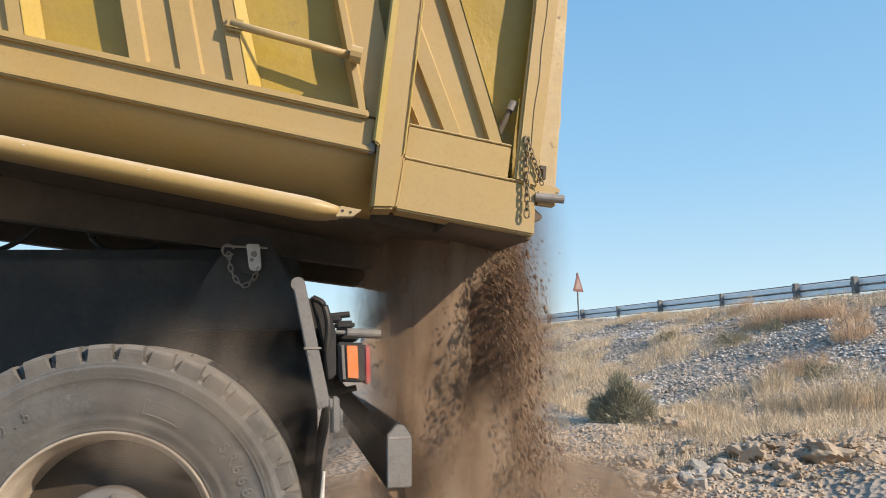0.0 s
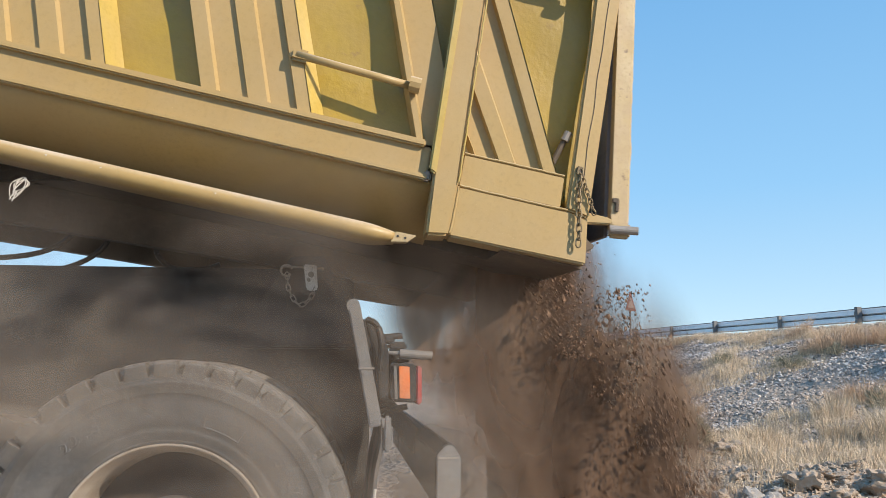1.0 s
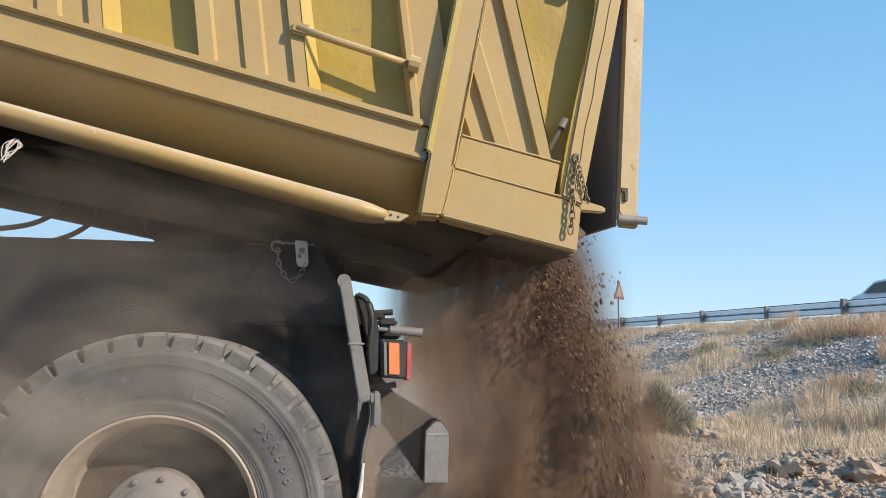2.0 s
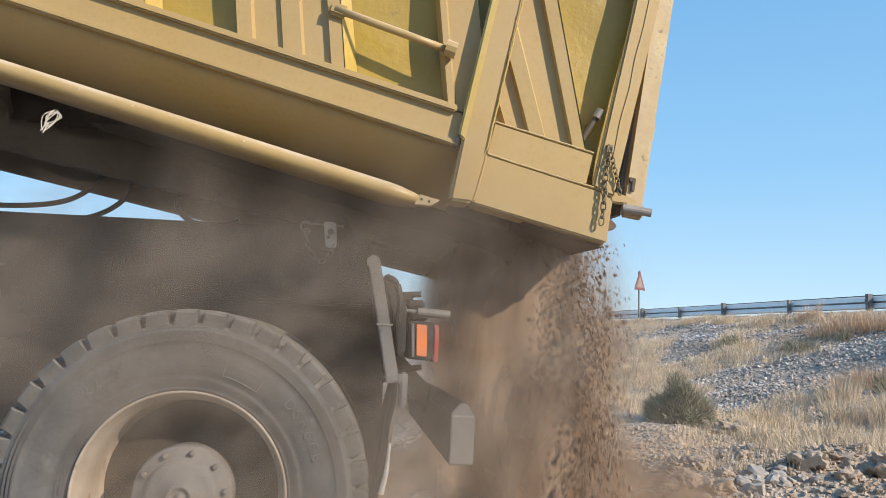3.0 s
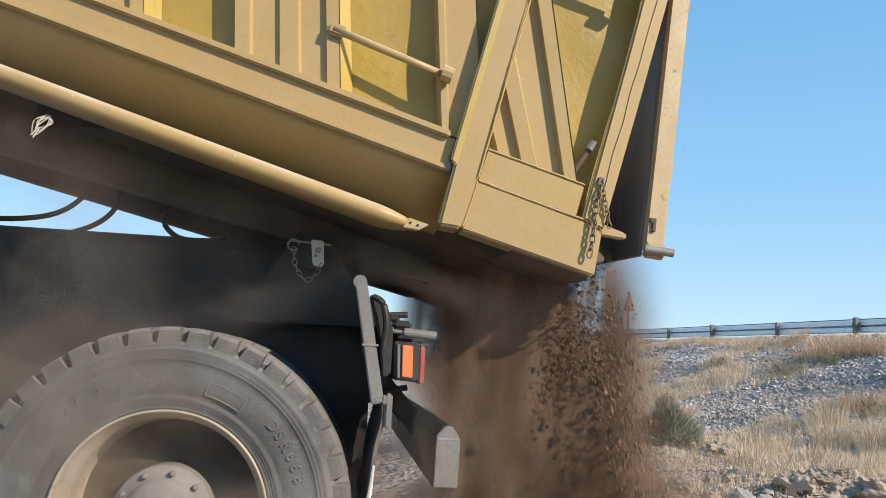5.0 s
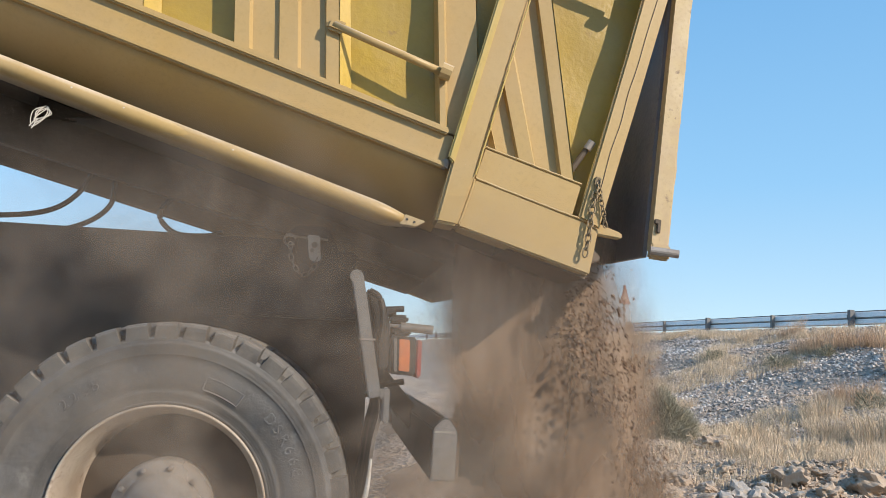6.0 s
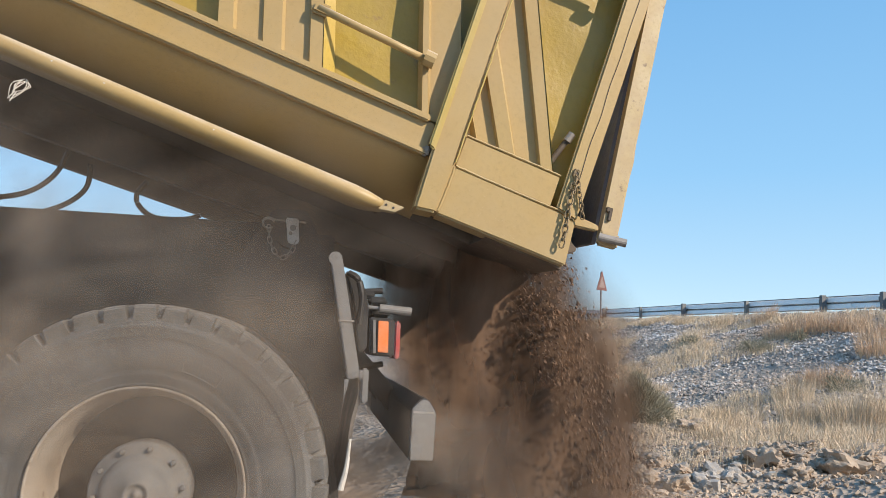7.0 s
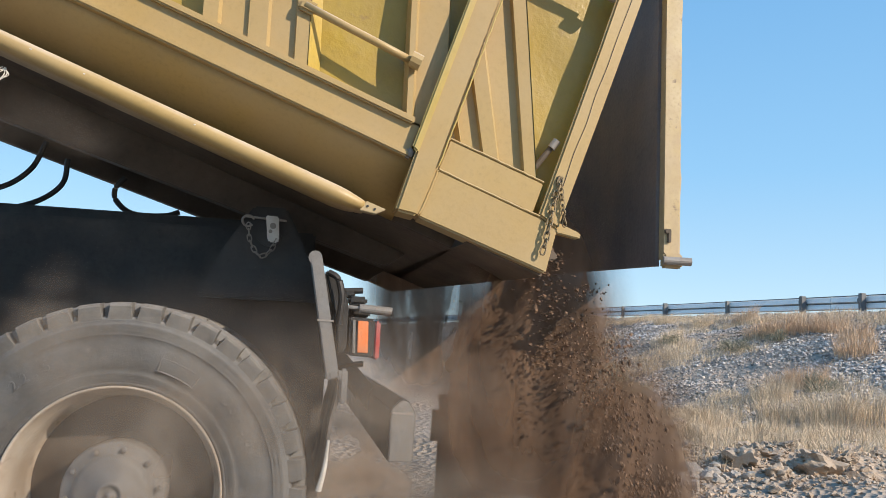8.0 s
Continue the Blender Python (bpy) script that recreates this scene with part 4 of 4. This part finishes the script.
while t0 < 7.9:
    r = random.Random(100 + k)
    # Pale or shade-dark dust by flow, some spans set by hand.
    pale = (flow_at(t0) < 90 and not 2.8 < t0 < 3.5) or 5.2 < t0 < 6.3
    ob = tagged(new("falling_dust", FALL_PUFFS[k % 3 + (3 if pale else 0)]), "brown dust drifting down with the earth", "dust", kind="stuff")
    y = ((0.34, 1.0, 0.6) if pale else (0.36, 1.55, 0.8))[k % 3] + r.uniform(-0.06, 0.06)
    ob.scale = (0.34 + 0.08 * r.random(), 0.5, 0.72)
    VEILS.append((ob, t0, y, r.uniform(-0.05, 0.05)))
    t0 += 0.1
    k += 1

HAZE = []
HAZE_MESH = [puff_mesh("dust_cloud", 40 + k, 1, M_HAZE) for k in range(3)]
OFFSETS = {7.6: (0.5, -0.42), 7.5: (0.35, -0.45), 7.7: (0.6, -0.5), 0.85: (-0.75, -0.1), 6.1: (0.55, -0.35), 4.45: (-0.85, 0.10), 7.05: (-0.9, 0.25), 4.55: (-0.5, -0.45), 1.05: (-0.85, 0.1)}
# drifting clouds: when they pass the wheel, how near, how large
for k, (tc, y, s) in enumerate(((0.15, -0.10, 0.55), (0.75, -0.12, 1.2), (1.4, -0.14, 1.15), (2.2, 0.2, 1.0), (2.95, -0.12, 1.4), (3.4, -0.15, 1.25), (4.1, -0.12, 0.7), (5.2, -0.1, 1.0), (5.95, -0.12, 1.4), (6.4, -0.15, 1.3), (7.3, -0.12, 1.05), (7.6, -0.14, 0.85), (7.5, -0.17, 0.8), (7.7, 0.05, 0.9), (0.85, -0.16, 0.75), (6.1, -0.18, 0.8), (4.45, -0.1, 1.15), (7.05, -0.1, 0.95), (4.55, 0.1, 0.9), (1.05, -0.1, 1.05))):
    ob = tagged(new("dust_cloud", HAZE_MESH[k % 3]), "thin pale brown dust hanging in the air", "dust", kind="stuff")
    ob.scale = (s, 0.5, s * 0.8)
    dx, dz = OFFSETS.get(tc, (0.0, 0.0))
    HAZE.append((ob, tc, y, dx, dz))


LOW_MESH = puff_mesh("rolling_dust", 90, 1, M_LOWDUST)
LOW = []
for x, y, z, sx, sz in ((0.85, 1.75, 0.35, 0.75, 0.55), (1.55, 0.9, 0.10, 0.85, 0.5), (2.0, 1.9, 0.15, 0.9, 0.5)):
    ob = tagged(new("rolling_dust", LOW_MESH), "brown dust rolling off the growing heap", "dust", kind="stuff")
    ob.scale = (sx, 0.5, sz)
    LOW.append((ob, x, y, z))


# ---- bank: gravel, grass, rubble, scrub ----
def rock_mesh(name, seed, mat_, sub=2, flat=0.75):
    bm = bmesh.new()
    bmesh.ops.create_icosphere(bm, subdivisions=sub, radius=1.0)
    for v in bm.verts:
        n = noise.noise(v.co * 1.3 + Vector((seed * 7.3, 0, 0))) * 0.6 + noise.noise(v.co * 3.3 + Vector((0, seed * 3.1, 0))) * 0.35 + noise.noise(v.co * 8.0 + Vector((0, 0, seed))) * 0.14 + noise.noise(v.co * 17.0 + Vector((0, seed, 0))) * 0.07
        v.co *= 1 + n
        v.co.x = max(-0.8, min(0.85, v.co.x))
        v.co.z *= flat
    me = bpy.data.meshes.new(name)
    bm.to_mesh(me)
    bm.free()
    me.materials.append(mat_)
    return me


ROCKS = [rock_mesh("rock", s, M_STONE, 4, 0.7) for s in range(8)]
r = random.Random(5)
for k in range(120):
    if k < 90:
        x, y = r.uniform(2.8, 6.6), r.uniform(3.0, 5.4)
        s = 0.025 + 0.10 * r.random() ** 2.6
    else:
        x, y = r.uniform(5, 9), r.uniform(5, 10)
        s = 0.05 + 0.10 * r.random() ** 2
    if k < 3:
        x, y, s = ((4.70, 3.46, 0.155), (4.42, 3.50, 0.085), (5.00, 3.35, 0.11))[k]
    ob = tagged(new("rock", ROCKS[k % 8]), "pale dusty broken rock in the rubble", "rock", "rocks of the rubble heap")
    ob.location = (x, y, ground_z(x, y) + s * 0.25)
    ob.scale = (s * r.uniform(0.8, 1.4), s, s * r.uniform(0.7, 1.1))
    ob.rotation_euler = (r.uniform(-0.4, 0.4), r.uniform(-0.4, 0.4), r.uniform(0, 6.28))


PALE_ROCKS = [rock_mesh("pale_stone", s + 20, M_PALESTONE, 2, 0.75) for s in range(4)]
for k in range(26):
    x, y = 3.75 + r.gauss(0, 0.28), 3.45 + r.gauss(0, 0.22)
    s = 0.03 + 0.05 * r.random() ** 1.5
    ob = tagged(new("pale_stone", PALE_ROCKS[k % 4]), "pale grey broken stone in the rubble", "stone", "grey stones of the rubble")
    ob.location = (x, y, ground_z(x, y) + s * 0.3)
    ob.scale = (s * r.uniform(0.8, 1.4), s, s * r.uniform(0.7, 1.1))
    ob.rotation_euler = (r.uniform(-0.5, 0.5), r.uniform(-0.5, 0.5), r.uniform(0, 6.28))


def scatter_stones(name, label, count, seed, region, size, mat_, keep):
    rs = np.random.RandomState(seed)
    octa = np.array([(1, 0, 0), (-1, 0, 0), (0, 1, 0), (0, -1, 0), (0, 0, 1), (0, 0, -1)], float)
    of = [(0, 2, 4), (2, 1, 4), (1, 3, 4), (3, 0, 4), (2, 0, 5), (1, 2, 5), (3, 1, 5), (0, 3, 5)]
    verts, faces = [], []
    made = 0
    while made < count:
        x, y = rs.uniform(*region[0]), rs.uniform(*region[1])
        if not keep(x, y, rs.rand()):
            made += 0.2
            continue
        s = size[0] + (size[1] - size[0]) * rs.rand() ** 2.8
        q = np.linalg.qr(rs.normal(size=(3, 3)))[0]
        p = (octa * rs.uniform(0.6, 1.25, (6, 1))) @ q * s * (1, 1, 0.8) + (x, y, ground_z(x, y) + s * 0.3)
        b = len(verts)
        verts += [tuple(v) for v in p]
        faces += [(a + b, c + b, d + b) for a, c, d in of]
        made += 1
    me = bpy.data.meshes.new(name)
    me.from_pydata(verts, [], faces)
    me.materials.append(mat_)
    return tagged(new(name, me), label, "gravel", kind="stuff")


def gravel_here(x, y, u):
    d = rail_x(y) - x
    n = noise.noise((x * 0.28, y * 0.22, 8.0)) + 0.4 * noise.noise((x * 0.9, y * 0.9, 3.0))
    return 0.9 < d < 8.6 and n > -0.42 + 0.7 * (u - 0.5)


scatter_stones("bank_gravel", "loose blue-grey gravel on the bank", 78000, 3, ((5, 14.5), (4, 28)), (0.012, 0.056), M_GREYSTONE, gravel_here)
scatter_stones("yard_gravel", "small pale stones strewn over the yard", 20000, 4, ((2.2, 8.0), (2.7, 7.5)), (0.006, 0.032), M_STONE, lambda x, y, u: True)


def blades(name, spots, mat_, seed, label, per=40, h=(0.25, 0.6), spread=0.16, width=0.006, category="grass", kind="stuff", origin=None):
    """Thin bent blades in tufts at the spots (x, y, scale)."""
    rs = random.Random(seed)
    verts, faces = [], []
    for x, y, sc in spots:
        for _ in range(per):
            a, rad = rs.uniform(0, 6.283), spread * sc * rs.random() ** 0.6
            bx, by = x + rad * math.cos(a), y + rad * math.sin(a)
            bz = ground_z(bx, by) - 0.03
            L = rs.uniform(*h) * sc
            la = a + rs.uniform(-0.7, 0.7)
            lean_ = rs.uniform(0.05, 0.55) * L
            wa = rs.uniform(0, 3.14)
            wx, wy = math.cos(wa) * width * sc, math.sin(wa) * width * sc
            b = len(verts)
            ox, oy = (origin[0], origin[1]) if origin else (0, 0)
            oz = origin[2] if origin else 0
            for f, wf in ((0, 1), (0.5, 0.8), (1, 0.1)):
                px, py, pz = bx + math.cos(la) * lean_ * f * f, by + math.sin(la) * lean_ * f * f, bz + L * f * (1 - 0.12 * f)
                verts += [(px - wx * wf - ox, py - wy * wf - oy, pz - oz), (px + wx * wf - ox, py + wy * wf - oy, pz - oz)]
            faces += [(b, b + 1, b + 3, b + 2), (b + 2, b + 3, b + 5, b + 4)]
    me = bpy.data.meshes.new(name)
    me.from_pydata(verts, [], faces)
    me.materials.append(mat_)
    ob = new(name, me)
    if origin:
        ob.location = origin
    return tagged(ob, label, category, kind=kind)


rs = random.Random(21)
spots = []
while len(spots) < 2600:
    x, y = rs.uniform(5.2, 14.2), rs.uniform(4.5, 32)
    d = rail_x(y) - x
    n = noise.noise((x * 0.35, y * 0.3, 12.0))
    if (0.5 < d < 2.1 and rs.random() < 0.75) or (d > 7.2 and n > -0.35) or (2.0 < d < 7.2 and n > 0.2 and rs.random() < 0.45):
        spots.append((x, y, rs.uniform(0.6, 1.1) * (0.5 if d < 1.2 else 1)))
for k in range(620):
    x, y = rs.uniform(7.0, 10.2), rs.uniform(14.0, 22.0)
    if noise.noise((x * 0.6, y * 0.4, 40.0)) > -0.12 - 0.15 * (9.2 - x):
        spots.append((x, y, rs.uniform(0.6, 1.2)))
for k in range(420):
    x, y = rs.uniform(3.4, 8.5), rs.uniform(3.6, 8.5)
    if noise.noise((x * 0.9, y * 0.9, 30.0)) > 0.0:
        spots.append((x, y, rs.uniform(0.4, 0.8)))
blades("dry_grass", spots, M_GRASS, 22, "straw-coloured dry grass over the bank", 44, (0.10, 0.31), 0.2, 0.0032)

TUFTS = ((11.4, 13.9, 1.25, 1), (11.75, 13.5, 1.0, 1), (11.15, 14.4, 0.9, 1), (11.74, 20.6, 0.75, 0), (12.04, 18.7, 0.8, 0), (12.62, 17.4, 0.95, 1), (12.3, 16.2, 0.7, 0), (11.5, 22.5, 0.7, 0), (8.9, 9.5, 0.95, 1), (8.6, 9.75, 0.7, 1),
         (10.72, 10.6, 1.0, 1), (12.06, 13.0, 1.0, 1), (11.5, 11.6, 0.9, 1), (10.18, 16.8, 0.75, 0), (7.86, 7.45, 1.15, 0), (8.3, 7.2, 1.0, 0), (7.4, 8.0, 0.85, 0), (7.97, 9.05, 0.85, 0), (6.6, 8.6, 0.7, 0), (5.7, 9.4, 0.7, 0), (6.1, 14.5, 0.9, 0), (7.2, 16.0, 0.9, 0))
for k, (x, y, sc, red) in enumerate(TUFTS):
    blades("grass_tuft", [(x, y, sc)], M_RUST_GRASS if red else M_GRASS, 50 + k, "russet dry grass tuft on the bank" if red else "straw-coloured dry grass tuft on the bank", 620, (0.22, 0.62), 0.36, 0.0027, "grass tuft", "", (x, y, ground_z(x, y)))


def scrub(x, y, radius, height, count, seed, label):
    """A low bush: bare stems and many short twigs filling an uneven dome."""
    rs = random.Random(seed)
    z0 = ground_z(x, y)
    verts, faces = [], []

    def twig(p, d, w):
        side = d.cross(Vector((rs.uniform(-1, 1), rs.uniform(-1, 1), 0.3))).normalized() * w
        b = len(verts)
        mid = p + d * 0.55 + Vector((0, 0, 0.1 * d.length))
        verts.extend([tuple(p - side), tuple(p + side), tuple(mid - side * 0.8), tuple(mid + side * 0.8), tuple(p + d - side * 0.1), tuple(p + d + side * 0.1)])
        faces.extend([(b, b + 1, b + 3, b + 2), (b + 2, b + 3, b + 5, b + 4)])
    for k in range(26):
        a = rs.uniform(0, 6.283)
        twig(Vector((0, 0, -0.05)), Vector((math.cos(a) * radius * 0.6, math.sin(a) * radius * 0.6, height * rs.uniform(0.5, 0.9))), 0.008)
    while len(faces) < 2 * count:
        p = Vector((rs.uniform(-1, 1), rs.uniform(-1, 1), rs.uniform(0.02, 1)))
        lump = 0.75 + 0.35 * noise.noise(p * 1.8 + Vector((seed, 0, 0)))
        if p.length > lump:
            continue
        q = Vector((p.x * radius, p.y * radius, p.z * height))
        d = (Vector((p.x, p.y, p.z * 0.8 + 0.25)) + Vector((rs.uniform(-1, 1), rs.uniform(-1, 1), rs.uniform(-0.6, 1))) * 0.7).normalized() * rs.uniform(0.08, 0.19) * height
        twig(q, d, 0.0032)
    me = bpy.data.meshes.new("scrub_bush")
    me.from_pydata(verts, [], faces)
    me.materials.append(M_BUSH)
    ob = new("scrub_bush", me)
    ob.location = (x, y, z0)
    tagged(ob, label, "bush")


scrub(4.95, 8.0, 0.60, 0.74, 9000, 1, "grey-green scrub bush at the foot of the bank")
scrub(10.1, 13.7, 0.5, 0.42, 1800, 2, "low grey scrub bush on the gravel bank")
scrub(11.0, 13.4, 0.32, 0.34, 1000, 3, "low grey scrub bush on the gravel bank")
scrub(8.75, 8.9, 0.42, 0.36, 1400, 4, "low grey scrub bush on the gravel bank")
scrub(9.9, 16.3, 0.4, 0.35, 1200, 5, "low grey scrub bush on the gravel bank")


# ---- the car on the road ----
def build_car():
    car = tagged(new("car"), "white hatchback car driving along the road", "car")
    prof = [(-2.1, 0.35), (-2.15, 0.75), (-2.0, 1.0), (-1.75, 1.12), (-1.2, 1.46), (-0.4, 1.52), (0.25, 1.44), (0.95, 1.02), (1.75, 0.86), (2.1, 0.66), (2.15, 0.35)]
    rings = []
    for y, k in ((-0.86, 0.92), (-0.80, 1.0), (0.80, 1.0), (0.86, 0.92)):
        rings.append([(x * (0.985 if k < 1 else 1), y * (0.80 if z > 1.1 else 1), 0.3 + (z - 0.3) * k) for x, z in prof])
    part("shell", loft(rings), M_CARPAINT, car)
    for s in (-1, 1):
        for pts in ([(-1.55, 1.10), (-1.12, 1.38), (-0.50, 1.42), (-0.50, 1.06)], [(-0.42, 1.06), (-0.42, 1.42), (0.20, 1.36), (0.70, 1.06)]):
            part("side_window", prism(pts, s * 0.70 - 0.09, s * 0.70 + 0.09, 0.004), M_CARGLASS, car)
        part("wing_mirror", box(0.55, 0.68, s * 0.92 - 0.08, s * 0.92 + 0.08, 1.0, 1.12, 0.02), M_CARPAINT, car)
        for x in (-1.35, 1.35):
            wh = part("wheel", lathe([(0.001, -0.1), (0.2, -0.1), (0.31, -0.09), (0.31, 0.09), (0.2, 0.1), (0.001, 0.1)], 24, None, 0, 0), M_FLAP, car)
            wh.location = (x, s * 0.78, 0.31)
    return car


car = build_car()


# ---- motion ----
def motions():
    walk(body, [(t, pose(*PIVOT, 0, tilt_at(t), 0)) for t in [r[0] for r in TILTS]])
    rows = []
    for t in [r[0] for r in GAPS]:
        m = Matrix.Translation(PIVOT) @ Matrix.Rotation(radians(tilt_at(t)), 4, "Y") @ Matrix.Translation((GATE_HINGE[0], 0, GATE_HINGE[1])) @ Matrix.Rotation(radians(gate_angle(t)), 4, "Y")
        rows.append((t, m))
    walk(tailgate, rows)
    for ob, t0, jit in EARTH:
        vx = min(1.6, 0.24 + 0.0095 * max(0, flow_at(t0) - 60)) + jit * 1.5
        p0 = body_point(max(0, t0), 0.87, 0, 0.22) + Vector((0, 0, -0.02))
        rest = body_point(max(0, t0), 0.30, 0, 0.66)
        rows, last = [], None

        def where(dt):
            if dt < -0.12:
                return rest
            if dt < 0:
                return rest.lerp(p0, 1 + dt / 0.12)
            dt = min(dt, 0.66)
            return p0 + Vector((vx * dt, -0.1 * min(1, dt * 6), -0.55 * dt - 4.9 * dt * dt))
        times = sorted({0.0, 8.0, *[round(t0 + 0.0667 * k, 3) for k in range(-2, 11)]})
        for t in times:
            if 0 <= t <= 8:
                p = where(t - t0)
                rows.append((t, pose(p.x, p.y, p.z, 0, 0, 0)))
        if len(rows) > 1:
            walk(ob, rows)
    for ob, t0, y, jit in VEILS:
        vx = 0.8 * min(1.5, 0.16 + 0.0090 * max(0, flow_at(t0) - 60))
        p0 = body_point(max(0, t0), 0.735 - 0.10 * y, y, 0.22) + Vector((0.02, 0, -0.02))
        rest = body_point(max(0, t0), -1.0, y, 0.85)

        def drift(dt):
            if dt < 0:
                return rest
            dt = min(dt, 0.85)
            return p0 + Vector((vx * dt, 0, -0.9 * dt - 1.6 * dt * dt))
        rows = []
        for t in sorted({0.0, 8.0, *[round(t0 + 0.1 * k, 3) for k in range(-1, 11)]}):
            if 0 <= t <= 8:
                p = drift(t - t0)
                rows.append((t, pose(p.x, p.y, p.z, 0, 0, 0)))
        walk(ob, rows)
    for ob, tc, y, dx, dz in HAZE:
        rows = []
        for t in sorted({0.0, 8.0, *[round(min(8, max(0, tc + d)), 2) for d in (-1.2, -0.8, -0.4, -0.2, 0, 0.2, 0.4, 0.8, 1.3)]}):
            d = min(1.3, max(-1.2, t - tc))
            x = 0.25 - 0.55 * d if abs(d) < 0.5 else 0.25 - 0.55 * d - math.copysign((abs(d) - 0.5) * 2.4, d)
            z = 0.85 + 0.35 * d if d > -0.4 else 0.71 + (d + 0.4) * 2.2
            rows.append((t, pose(x + dx, y, z + dz, 0, 10 * d, 0)))
        walk(ob, rows)
    for k, (ob, x, y, z) in enumerate(LOW):
        walk(ob, [(t * 0.8, pose(x + 0.12 * math.sin(t * 1.1 + k), y, z + 0.08 * math.sin(t * 1.7 + 2 * k), 0, 14 * math.sin(t * 0.7 + k), 0)) for t in range(11)])
    v = 35.0
    way = Vector((rail_x(0) - rail_x(1), -1.0, 0)).normalized()
    turn = math.degrees(math.atan2(way.y, way.x))
    rows = []
    for t in np.arange(0, 8.01, 0.5):
        s = (t - 1.5) * v
        y = 36.0 + way.y * s
        rows.append((float(t), pose(rail_x(y) + 4.0, y, road_z(min(y, 60)), 0, 0, turn)))
    walk(car, rows)


motions()
